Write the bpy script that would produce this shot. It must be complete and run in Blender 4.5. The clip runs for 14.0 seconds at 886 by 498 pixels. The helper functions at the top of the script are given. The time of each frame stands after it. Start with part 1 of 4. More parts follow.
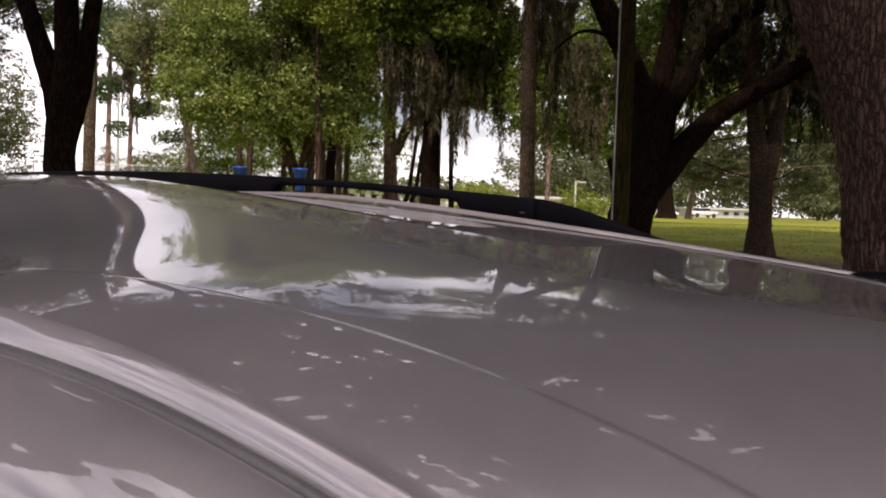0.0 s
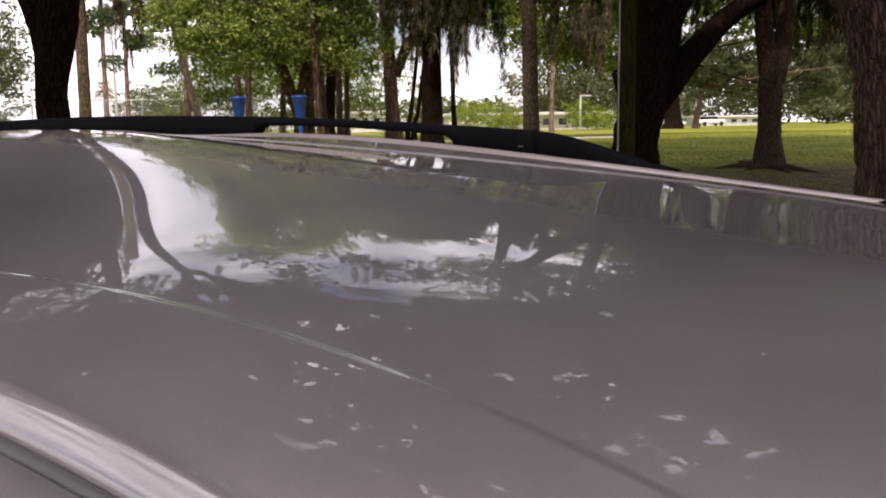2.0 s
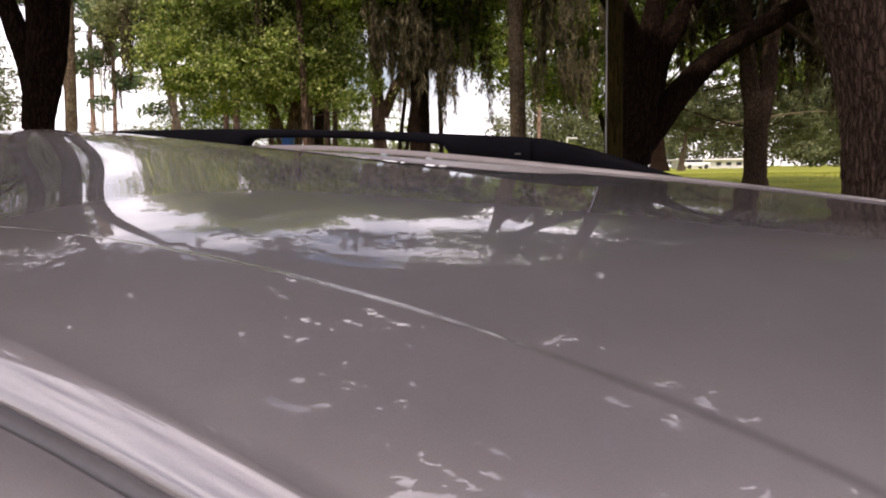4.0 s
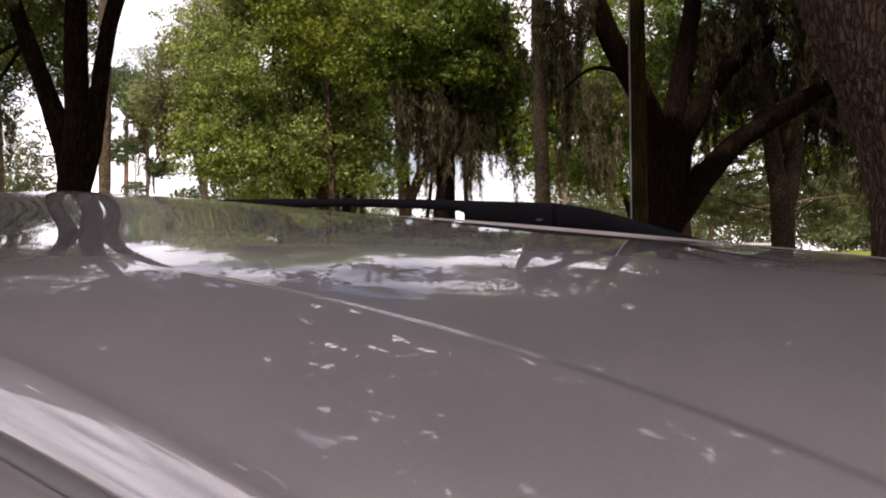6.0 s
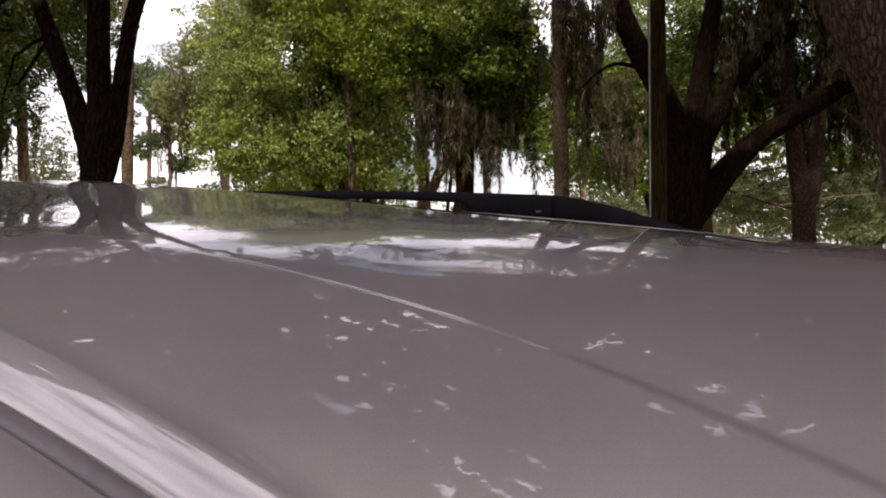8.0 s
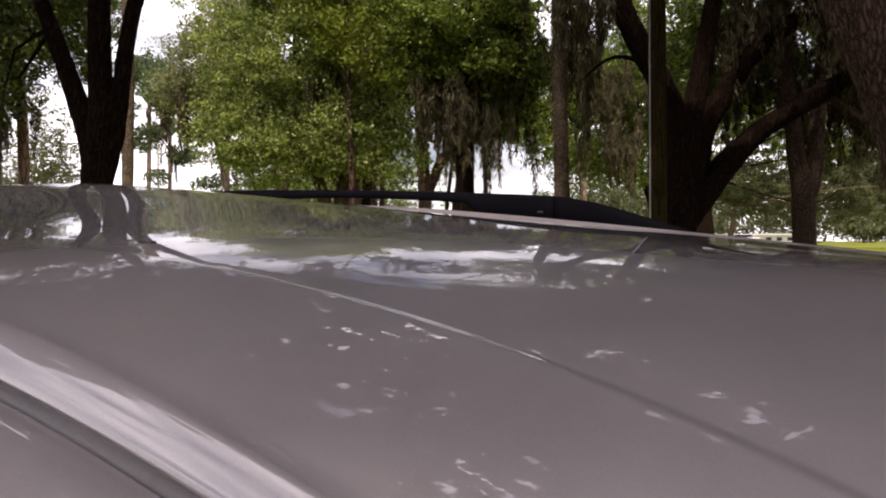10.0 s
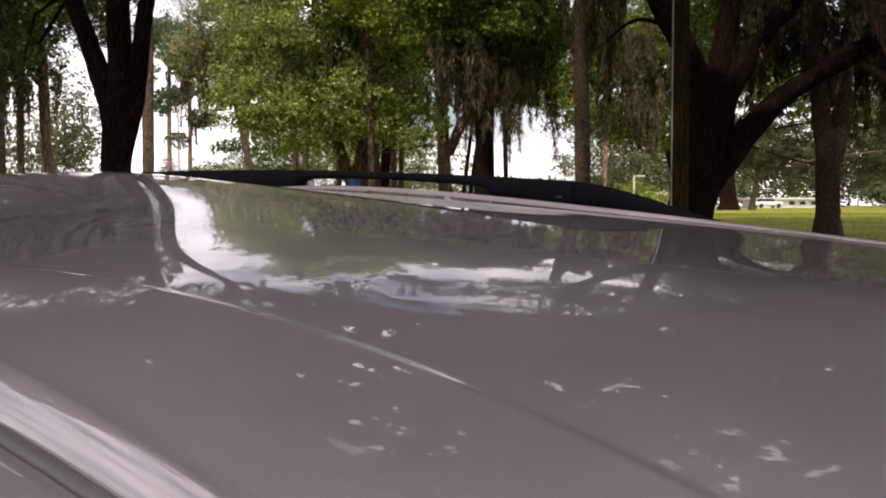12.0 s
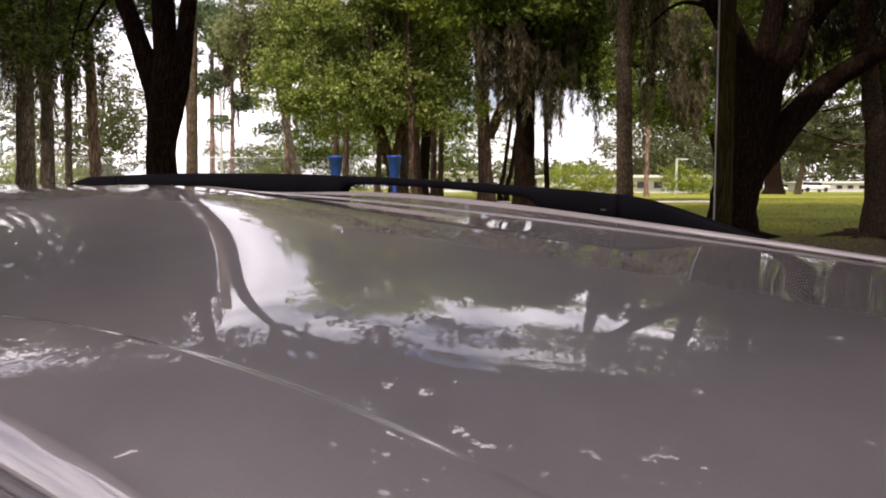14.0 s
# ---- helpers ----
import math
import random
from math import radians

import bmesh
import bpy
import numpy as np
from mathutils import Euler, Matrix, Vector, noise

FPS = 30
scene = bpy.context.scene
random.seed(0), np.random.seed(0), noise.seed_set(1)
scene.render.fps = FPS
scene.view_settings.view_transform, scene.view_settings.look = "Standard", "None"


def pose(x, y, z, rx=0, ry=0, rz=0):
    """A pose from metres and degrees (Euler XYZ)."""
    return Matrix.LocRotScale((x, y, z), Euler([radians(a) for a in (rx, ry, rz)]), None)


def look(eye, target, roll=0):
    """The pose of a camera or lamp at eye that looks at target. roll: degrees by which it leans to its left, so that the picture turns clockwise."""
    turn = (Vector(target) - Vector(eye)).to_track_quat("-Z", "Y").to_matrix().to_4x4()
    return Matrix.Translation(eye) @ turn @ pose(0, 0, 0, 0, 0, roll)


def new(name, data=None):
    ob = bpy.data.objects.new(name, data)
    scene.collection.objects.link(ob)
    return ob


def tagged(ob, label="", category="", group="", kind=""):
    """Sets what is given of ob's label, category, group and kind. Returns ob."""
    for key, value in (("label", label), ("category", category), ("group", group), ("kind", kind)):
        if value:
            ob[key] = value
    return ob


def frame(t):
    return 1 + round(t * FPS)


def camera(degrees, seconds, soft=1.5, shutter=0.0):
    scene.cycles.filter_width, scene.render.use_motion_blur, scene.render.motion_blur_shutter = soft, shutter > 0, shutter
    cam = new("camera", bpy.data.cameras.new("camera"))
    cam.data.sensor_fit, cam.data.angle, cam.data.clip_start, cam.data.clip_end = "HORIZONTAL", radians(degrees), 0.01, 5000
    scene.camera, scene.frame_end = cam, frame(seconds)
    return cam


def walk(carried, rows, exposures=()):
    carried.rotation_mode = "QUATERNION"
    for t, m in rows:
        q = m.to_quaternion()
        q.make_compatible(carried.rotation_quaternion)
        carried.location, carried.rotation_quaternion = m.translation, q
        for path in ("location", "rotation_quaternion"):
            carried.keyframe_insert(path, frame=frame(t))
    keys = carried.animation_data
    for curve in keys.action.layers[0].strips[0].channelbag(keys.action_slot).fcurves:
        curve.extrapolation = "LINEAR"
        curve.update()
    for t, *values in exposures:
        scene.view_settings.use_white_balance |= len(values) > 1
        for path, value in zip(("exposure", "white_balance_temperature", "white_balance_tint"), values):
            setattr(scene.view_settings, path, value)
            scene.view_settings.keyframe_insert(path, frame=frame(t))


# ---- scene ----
EXPOSURE, KELVIN, TINT = 0.08, 7050, 24
cam = camera(55.2, 14.0, soft=2.0)
PATH = [
    (0, (-0.0772, -0.0976, 1.7420), (0.1642, 1.8853, 1.6429), 1.74),
    (0.5, (-0.0775, -0.0897, 1.7358), (0.1572, 1.8913, 1.5927), 1.15),
    (1, (-0.0734, -0.0643, 1.7550), (0.1517, 1.9112, 1.5384), 0.24),
    (1.5, (-0.0499, -0.0056, 1.7660), (0.1712, 1.9630, 1.4911), -0.59),
    (2, (-0.0366, 0.0235, 1.7765), (0.1855, 1.9906, 1.4918), -0.91),
    (4.5, (-0.0535, 0.0981, 1.6929), (0.2045, 2.0763, 1.5521), -0.72),
    (5, (-0.0613, 0.1087, 1.6885), (0.1843, 2.0916, 1.6002), -0.83),
    (5.5, (-0.0505, 0.1078, 1.6797), (0.1730, 2.0951, 1.6529), -0.69),
    (6, (-0.0317, 0.1086, 1.6691), (0.1656, 2.0988, 1.6823), -0.68),
    (6.5, (-0.0009, 0.0970, 1.6567), (0.1720, 2.0894, 1.6698), -0.55),
    (7, (-0.0017, 0.0856, 1.6549), (0.1575, 2.0793, 1.6665), -0.51),
    (7.5, (0.0041, 0.0815, 1.6570), (0.1542, 2.0759, 1.6655), -0.43),
    (8, (0.0052, 0.0779, 1.6572), (0.1543, 2.0723, 1.6628), -0.36),
    (10.5, (-0.0077, 0.0390, 1.6762), (0.1419, 2.0334, 1.6600), -0.35),
    (11, (-0.0081, 0.0469, 1.6809), (0.1351, 2.0416, 1.6569), -0.32),
    (11.5, (0.0011, 0.0464, 1.6941), (0.1265, 2.0416, 1.6364), -0.32),
    (12, (-0.0016, 0.0452, 1.7162), (0.1018, 2.0400, 1.6164), -0.22),
    (12.5, (-0.0041, 0.0417, 1.7459), (0.0770, 2.0358, 1.6150), -0.08),
    (13, (-0.0141, 0.0544, 1.7576), (0.0452, 2.0486, 1.6164), -0.08),
    (13.5, (-0.0122, 0.0559, 1.7651), (0.0229, 2.0505, 1.6229), -0.05),
    (14, (-0.0109, 0.0401, 1.7773), (0.0003, 2.0349, 1.6347), 0.06),
]
walk(cam, [(t, look(eye, target, roll)) for t, eye, target, roll in PATH],
     [(0.0, EXPOSURE - 0.16, KELVIN, TINT), (1.0, EXPOSURE - 0.18, KELVIN, TINT), (2.0, EXPOSURE + 0.04, KELVIN, TINT), (4.5, EXPOSURE + 0.22, KELVIN, TINT), (5.5, EXPOSURE + 0.13, KELVIN, TINT),
      (8.0, EXPOSURE + 0.12, KELVIN, TINT), (11.0, EXPOSURE - 0.01, KELVIN, TINT), (14.0, EXPOSURE + 0.18, KELVIN, TINT)])

# ---- light ----
SUN_EL, SUN_AZ = 58.0, 196.0   # height, and turn from +y towards +x, in degrees
world = bpy.data.worlds.new("world")
scene.world = world
world.use_nodes = True
wn, wl = world.node_tree.nodes, world.node_tree.links
wn.clear()
w_out = wn.new("ShaderNodeOutputWorld")
w_bg = wn.new("ShaderNodeBackground")
w_sky = wn.new("ShaderNodeTexSky")
w_sky.sky_type, w_sky.sun_disc = "NISHITA", False
w_sky.sun_elevation, w_sky.sun_rotation = radians(SUN_EL), radians(SUN_AZ)
w_sky.air_density, w_sky.dust_density = 1.0, 1.5
w_co = wn.new("ShaderNodeTexCoord")
w_map = wn.new("ShaderNodeMapping")
w_map.inputs["Scale"].default_value = (1.0, 1.0, 2.6)
w_noise = wn.new("ShaderNodeTexNoise")
w_noise.inputs["Scale"].default_value, w_noise.inputs["Detail"].default_value = 2.6, 7.0
w_noise.inputs["Roughness"].default_value = 0.55
w_ramp = wn.new("ShaderNodeValToRGB")
w_ramp.color_ramp.elements[0].position, w_ramp.color_ramp.elements[1].position = 0.37, 0.62
w_mix = wn.new("ShaderNodeMixRGB")
w_mix.inputs["Color2"].default_value = (19.5, 19.9, 21.0, 1)     # white cloud
wl.new(w_co.outputs["Generated"], w_map.inputs["Vector"])
wl.new(w_map.outputs[0], w_noise.inputs["Vector"])
wl.new(w_noise.outputs["Fac"], w_ramp.inputs["Fac"])
wl.new(w_ramp.outputs["Color"], w_mix.inputs["Fac"])
wl.new(w_sky.outputs[0], w_mix.inputs["Color1"])
wl.new(w_mix.outputs[0], w_bg.inputs["Color"])
w_bg.inputs["Strength"].default_value = 0.10
wl.new(w_bg.outputs[0], w_out.inputs["Surface"])

sun = new("sun", bpy.data.lights.new("sun", "SUN"))
sun.data.energy, sun.data.angle, sun.data.color = 3.8, radians(2.0), (1.0, 0.95, 0.87)
_az, _el = radians(SUN_AZ), radians(SUN_EL)
sun.matrix_world = look((math.sin(_az) * math.cos(_el) * 60, math.cos(_az) * math.cos(_el) * 60, math.sin(_el) * 60), (0, 0, 0))


# ---- materials ----
def material(name):
    m = bpy.data.materials.new(name)
    m.use_nodes = True
    return m, m.node_tree.nodes, m.node_tree.links, m.node_tree.nodes["Principled BSDF"]


def coords(nodes, links, stretch=(1, 1, 1)):
    co, mp = nodes.new("ShaderNodeTexCoord"), nodes.new("ShaderNodeMapping")
    mp.inputs["Scale"].default_value = stretch
    links.new(co.outputs["Object"], mp.inputs["Vector"])
    return mp.outputs[0]


def noise_node(nodes, links, vec, scale, detail=5.0, rough=0.55):
    n = nodes.new("ShaderNodeTexNoise")
    n.inputs["Scale"].default_value, n.inputs["Detail"].default_value = scale, detail
    n.inputs["Roughness"].default_value = rough
    links.new(vec, n.inputs["Vector"])
    return n.outputs["Fac"]


def ramp_node(nodes, links, fac, stops):
    r = nodes.new("ShaderNodeValToRGB")
    while len(r.color_ramp.elements) < len(stops):
        r.color_ramp.elements.new(0.5)
    for e, (p, c) in zip(r.color_ramp.elements, stops):
        e.position, e.color = p, (*c, 1)
    links.new(fac, r.inputs["Fac"])
    return r.outputs["Color"]


def bump_node(nodes, links, height, strength, distance):
    b = nodes.new("ShaderNodeBump")
    b.inputs["Strength"].default_value, b.inputs["Distance"].default_value = strength, distance
    links.new(height, b.inputs["Height"])
    return b.outputs["Normal"]


def mixed(nodes, links, a, b, fac, kind="MIX"):
    n = nodes.new("ShaderNodeMixRGB")
    n.blend_type = kind
    for sock, v in ((n.inputs["Fac"], fac), (n.inputs["Color1"], a), (n.inputs["Color2"], b)):
        if isinstance(v, (int, float)):
            sock.default_value = v
        elif isinstance(v, tuple):
            sock.default_value = (*v, 1)
        else:
            links.new(v, sock)
    return n.outputs["Color"]


def plain(name, colour, rough=0.6, metal=0.0, vary=0.15, scale=6.0, bump=0.0, bscale=40.0, coat=0.0):
    """A surface with two scales of variation and an optional fine relief."""
    m, n, l, p = material(name)
    v = coords(n, l)
    dark = tuple(c * (1 - vary) for c in colour)
    light = tuple(min(1, c * (1 + vary)) for c in colour)
    big = ramp_node(n, l, noise_node(n, l, v, scale, 4), [(0.3, dark), (0.7, light)])
    fine = ramp_node(n, l, noise_node(n, l, v, scale * 14, 3), [(0.3, (0.85,) * 3), (0.7, (1.0,) * 3)])
    l.new(mixed(n, l, big, fine, 1.0, "MULTIPLY"), p.inputs["Base Color"])
    p.inputs["Roughness"].default_value, p.inputs["Metallic"].default_value = rough, metal
    p.inputs["Coat Weight"].default_value = coat
    if bump:
        l.new(bump_node(n, l, noise_node(n, l, v, bscale, 4), bump, 0.01), p.inputs["Normal"])
    return m


def bark_material(name, dark, light, ridge=9.0, depth=0.03, lichen=(0.2, 0.21, 0.17), lichen_amount=0.62, stretch=(1, 1, 0.22)):
    m, n, l, p = material(name)
    v = coords(n, l, stretch)
    vo = n.new("ShaderNodeTexVoronoi")
    vo.feature, vo.inputs["Scale"].default_value = "DISTANCE_TO_EDGE", ridge
    warp = noise_node(n, l, v, ridge * 0.8, 5)
    wv = n.new("ShaderNodeVectorMath")
    wv.operation = "MULTIPLY_ADD"
    wv.inputs[1].default_value = (0.15, 0.15, 0.15)
    l.new(warp, wv.inputs[0])
    l.new(v, wv.inputs[2])
    l.new(wv.outputs[0], vo.inputs["Vector"])
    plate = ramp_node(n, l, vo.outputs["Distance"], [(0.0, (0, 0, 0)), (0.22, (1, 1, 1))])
    grain = noise_node(n, l, v, ridge * 6, 6, 0.65)
    base = mixed(n, l, dark, light, ramp_node(n, l, grain, [(0.3, (0, 0, 0)), (0.75, (1, 1, 1))]))
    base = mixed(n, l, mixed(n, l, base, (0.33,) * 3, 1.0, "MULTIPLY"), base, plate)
    patch = noise_node(n, l, coords(n, l), 1.7, 6, 0.6)
    base = mixed(n, l, base, lichen, ramp_node(n, l, patch, [(lichen_amount, (0, 0, 0)), (lichen_amount + 0.12, (0.75,) * 3)]))
    l.new(base, p.inputs["Base Color"])
    p.inputs["Roughness"].default_value = 0.92
    p.inputs["Specular IOR Level"].default_value = 0.03
    h = mixed(n, l, plate, grain, 0.35)
    l.new(bump_node(n, l, h, 0.9, depth), p.inputs["Normal"])
    return m


def leaf_material(name, a, b, c, through_light=0.35, rough=0.42, patches=1.2, low=0.6, high=1.25):
    """Leaf: varied from leaf to leaf, lets light through."""
    m, n, l, p = material(name)
    geo = n.new("ShaderNodeNewGeometry")
    col = ramp_node(n, l, geo.outputs["Random Per Island"], [(0.0, a), (0.55, b), (1.0, c)])
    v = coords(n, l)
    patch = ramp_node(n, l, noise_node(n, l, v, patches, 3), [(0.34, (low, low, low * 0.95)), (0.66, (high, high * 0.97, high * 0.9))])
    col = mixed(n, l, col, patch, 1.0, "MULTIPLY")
    l.new(col, p.inputs["Base Color"])
    p.inputs["Roughness"].default_value = rough
    p.inputs["Specular IOR Level"].default_value = 0.2
    tr = n.new("ShaderNodeBsdfTranslucent")
    l.new(mixed(n, l, col, (1.0, 1.0, 0.55), 1.0, "MULTIPLY"), tr.inputs["Color"])
    mx = n.new("ShaderNodeMixShader")
    mx.inputs["Fac"].default_value = through_light
    out = n["Material Output"]
    l.new(p.outputs[0], mx.inputs[1])
    l.new(tr.outputs[0], mx.inputs[2])
    l.new(mx.outputs[0], out.inputs["Surface"])
    return m


def paint_material():
    m, n, l, p = material("grey_metallic_paint")
    v = coords(n, l)
    flake = noise_node(n, l, v, 1400, 2)
    dust = ramp_node(n, l, noise_node(n, l, v, 7, 6, 0.6), [(0.35, (0.235, 0.214, 0.221)), (0.75, (0.285, 0.26, 0.268))])
    l.new(mixed(n, l, dust, ramp_node(n, l, flake, [(0.3, (0.94,) * 3), (0.7, (1.06,) * 3)]), 1.0, "MULTIPLY"), p.inputs["Base Color"])
    p.inputs["Metallic"].default_value, p.inputs["Roughness"].default_value = 0.42, 0.42
    p.inputs["Specular IOR Level"].default_value = 0.1
    p.inputs["Coat Weight"].default_value, p.inputs["Coat IOR"].default_value = 1.0, 2.15
    smear = ramp_node(n, l, noise_node(n, l, v, 11, 5), [(0.35, (0.004,) * 3), (0.85, (0.016,) * 3)])
    l.new(smear, p.inputs["Coat Roughness"])
    l.new(bump_node(n, l, noise_node(n, l, v, 90, 2), 0.012, 0.002), p.inputs["Coat Normal"])
    return m


def grass_ground_material():
    m, n, l, p = material("lawn_and_litter")
    v = coords(n, l)
    blades = noise_node(n, l, v, 45, 6, 0.7)
    tufts = noise_node(n, l, coords(n, l, (0.35, 1.0, 1.0)), 0.8, 7, 0.65)
    grass = mixed(n, l, ramp_node(n, l, blades, [(0.3, (0.14, 0.165, 0.025)), (0.7, (0.235, 0.25, 0.045))]),
                  ramp_node(n, l, tufts, [(0.32, (0.6, 0.68, 0.5)), (0.68, (1.3, 1.22, 1.1))]), 1.0, "MULTIPLY")
    dirt = ramp_node(n, l, noise_node(n, l, v, 30, 6, 0.7), [(0.3, (0.05, 0.038, 0.026)), (0.7, (0.17, 0.125, 0.085))])
    sep = n.new("ShaderNodeSeparateXYZ")
    l.new(v, sep.inputs[0])
    # bare, littered soil under the trees near the car, lawn beyond
    far = n.new("ShaderNodeMapRange")
    far.inputs["From Min"].default_value, far.inputs["From Max"].default_value = 14.5, 20.5
    l.new(sep.outputs["Y"], far.inputs["Value"])
    edge = n.new("ShaderNodeMath")
    edge.operation = "ADD"
    l.new(far.outputs[0], edge.inputs[0])
    l.new(noise_node(n, l, v, 0.45, 6, 0.6), edge.inputs[1])
    where = ramp_node(n, l, edge.outputs[0], [(0.62, (0, 0, 0)), (0.98, (1, 1, 1))])
    l.new(mixed(n, l, dirt, grass, where), p.inputs["Base Color"])
    p.inputs["Roughness"].default_value = 0.95
    p.inputs["Specular IOR Level"].default_value = 0.1
    l.new(bump_node(n, l, blades, 0.35, 0.03), p.inputs["Normal"])
    return m


M_PAINT = paint_material()
M_BLACK = plain("black_textured_plastic", (0.004, 0.004, 0.0055), 0.6, 0, 0.2, 9, 0.12, 500)
M_BLACK.node_tree.nodes["Principled BSDF"].inputs["Specular IOR Level"].default_value = 0.02
M_JOINT_SHADE = plain("joint_shade_grey", (0.10, 0.094, 0.098), 0.4, 0.0, 0.2, 14.0)
M_RUBBER = plain("black_rubber", (0.02, 0.02, 0.021), 0.7, 0, 0.2, 12, 0.2, 200)
M_GLASS_DARK, *_, _p = material("tinted_car_glass")
_p.inputs["Base Color"].default_value, _p.inputs["Roughness"].default_value = (0.012, 0.015, 0.016, 1), 0.03
_p.inputs["IOR"].default_value = 1.52
M_CHROME = plain("bright_metal", (0.75, 0.75, 0.76), 0.18, 1.0, 0.05, 10)
M_LAMP_RED = plain("red_lens", (0.35, 0.01, 0.01), 0.1, 0, 0.1, 10)
M_LAMP_CLEAR = plain("clear_lens", (0.6, 0.62, 0.64), 0.08, 0, 0.05, 10)
# near-black: shade on the backlit trunks is put into this bark colour
M_OAK = bark_material("shaded_oak_bark", (0.004, 0.0025, 0.0018), (0.055, 0.033, 0.022), 20, 0.05, (0.04, 0.03, 0.022), 0.70)
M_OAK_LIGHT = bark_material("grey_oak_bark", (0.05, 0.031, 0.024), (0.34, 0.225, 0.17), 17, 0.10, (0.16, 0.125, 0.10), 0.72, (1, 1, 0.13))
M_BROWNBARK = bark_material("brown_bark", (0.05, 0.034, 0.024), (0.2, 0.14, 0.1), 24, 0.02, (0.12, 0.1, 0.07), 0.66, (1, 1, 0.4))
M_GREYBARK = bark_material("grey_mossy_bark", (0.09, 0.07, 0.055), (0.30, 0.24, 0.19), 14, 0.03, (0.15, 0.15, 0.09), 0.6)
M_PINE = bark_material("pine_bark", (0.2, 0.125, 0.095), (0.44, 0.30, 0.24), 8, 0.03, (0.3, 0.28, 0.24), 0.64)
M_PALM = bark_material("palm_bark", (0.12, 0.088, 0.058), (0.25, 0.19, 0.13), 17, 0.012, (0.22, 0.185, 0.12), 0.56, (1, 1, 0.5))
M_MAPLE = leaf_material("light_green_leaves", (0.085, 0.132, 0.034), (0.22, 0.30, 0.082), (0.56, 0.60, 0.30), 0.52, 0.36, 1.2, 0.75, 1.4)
# paled to grey-green: the haze over this crown is in the colour
M_HAZE = leaf_material("haze_tinted_leaves", (0.15, 0.175, 0.10), (0.25, 0.285, 0.16), (0.42, 0.44, 0.28), 0.5, 0.6)
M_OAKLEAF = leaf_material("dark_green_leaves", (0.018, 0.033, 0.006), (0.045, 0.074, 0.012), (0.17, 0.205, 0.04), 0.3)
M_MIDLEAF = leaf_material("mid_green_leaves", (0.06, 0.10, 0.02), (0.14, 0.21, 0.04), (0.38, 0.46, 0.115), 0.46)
# greyed leaf colour stands in for haze over the far trees
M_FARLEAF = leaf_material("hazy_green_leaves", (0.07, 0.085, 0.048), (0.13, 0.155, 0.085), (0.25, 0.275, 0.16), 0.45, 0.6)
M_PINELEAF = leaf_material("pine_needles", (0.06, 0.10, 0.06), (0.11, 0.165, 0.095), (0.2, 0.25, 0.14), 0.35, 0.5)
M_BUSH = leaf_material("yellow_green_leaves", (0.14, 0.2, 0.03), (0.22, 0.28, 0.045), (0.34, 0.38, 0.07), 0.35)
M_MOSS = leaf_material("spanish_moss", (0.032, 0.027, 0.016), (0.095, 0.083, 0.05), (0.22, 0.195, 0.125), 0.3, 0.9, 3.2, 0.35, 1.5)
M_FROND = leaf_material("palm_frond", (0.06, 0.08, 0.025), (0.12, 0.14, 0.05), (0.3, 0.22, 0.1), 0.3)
M_GROUND = grass_ground_material()
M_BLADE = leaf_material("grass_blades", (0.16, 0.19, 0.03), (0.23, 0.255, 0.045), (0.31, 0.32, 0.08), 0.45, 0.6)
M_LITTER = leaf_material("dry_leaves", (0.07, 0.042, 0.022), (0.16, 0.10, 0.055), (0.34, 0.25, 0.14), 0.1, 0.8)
M_POLE = bark_material("weathered_pole_wood", (0.03, 0.022, 0.007), (0.075, 0.057, 0.020), 26, 0.008, (0.07, 0.065, 0.025), 0.6, (1, 1, 0.05))
M_CONDUIT = plain("grey_conduit", (0.42, 0.41, 0.38), 0.45, 0.2, 0.12, 8)
M_BLUE = plain("blue_painted_metal", (0.008, 0.075, 0.42), 0.4, 0, 0.15, 5, 0.05, 60)
M_GALV = plain("galvanised_steel", (0.42, 0.45, 0.43), 0.45, 0.7, 0.15, 9)
M_WHITE = plain("white_painted_siding", (0.74, 0.73, 0.70), 0.6, 0, 0.06, 1.2)
M_ROOFING = plain("pale_flat_roofing", (0.66, 0.65, 0.62), 0.7, 0, 0.08, 0.6)
M_DARKWIN = plain("dark_window_glass", (0.02, 0.025, 0.03), 0.1, 0, 0.1, 2)
M_CONCRETE = plain("pale_concrete", (0.46, 0.44, 0.40), 0.85, 0, 0.12, 0.9, 0.3, 30)
M_ASPHALT = plain("asphalt", (0.05, 0.05, 0.052), 0.9, 0, 0.2, 1.5, 0.5, 60)
M_LAMPMETAL = plain("pale_lamp_metal", (0.62, 0.62, 0.58), 0.5, 0.1, 0.1, 3)


# ---- mesh helpers ----
def mesh_arrays(name, verts, faces, mat, smooth=False):
    """A mesh from arrays of corners and of faces that all have the same number of corners."""
    verts, faces = np.asarray(verts, dtype=np.float32), np.asarray(faces, dtype=np.int32)
    me = bpy.data.meshes.new(name)
    k = faces.shape[1]
    me.vertices.add(len(verts))
    me.vertices.foreach_set("co", verts.ravel())
    me.loops.add(faces.size)
    me.loops.foreach_set("vertex_index", faces.ravel())
    me.polygons.add(len(faces))
    me.polygons.foreach_set("loop_start", np.arange(0, faces.size, k, dtype=np.int32))
    if smooth:
        me.polygons.foreach_set("use_smooth", np.ones(len(faces), dtype=bool))
    me.update(calc_edges=True)
    me.validate()
    me.materials.append(mat)
    return me


def child(name, me, parent, label=""):
    ob = new(name, me)
    ob.parent = parent
    return tagged(ob, label)


def thing(name, place, label, category, group="", kind="", turn=0.0):
    ob = new(name)
    ob.empty_display_size = 0.2
    ob.matrix_world = pose(*place, 0, 0, turn)
    return tagged(ob, label, category, group, kind)


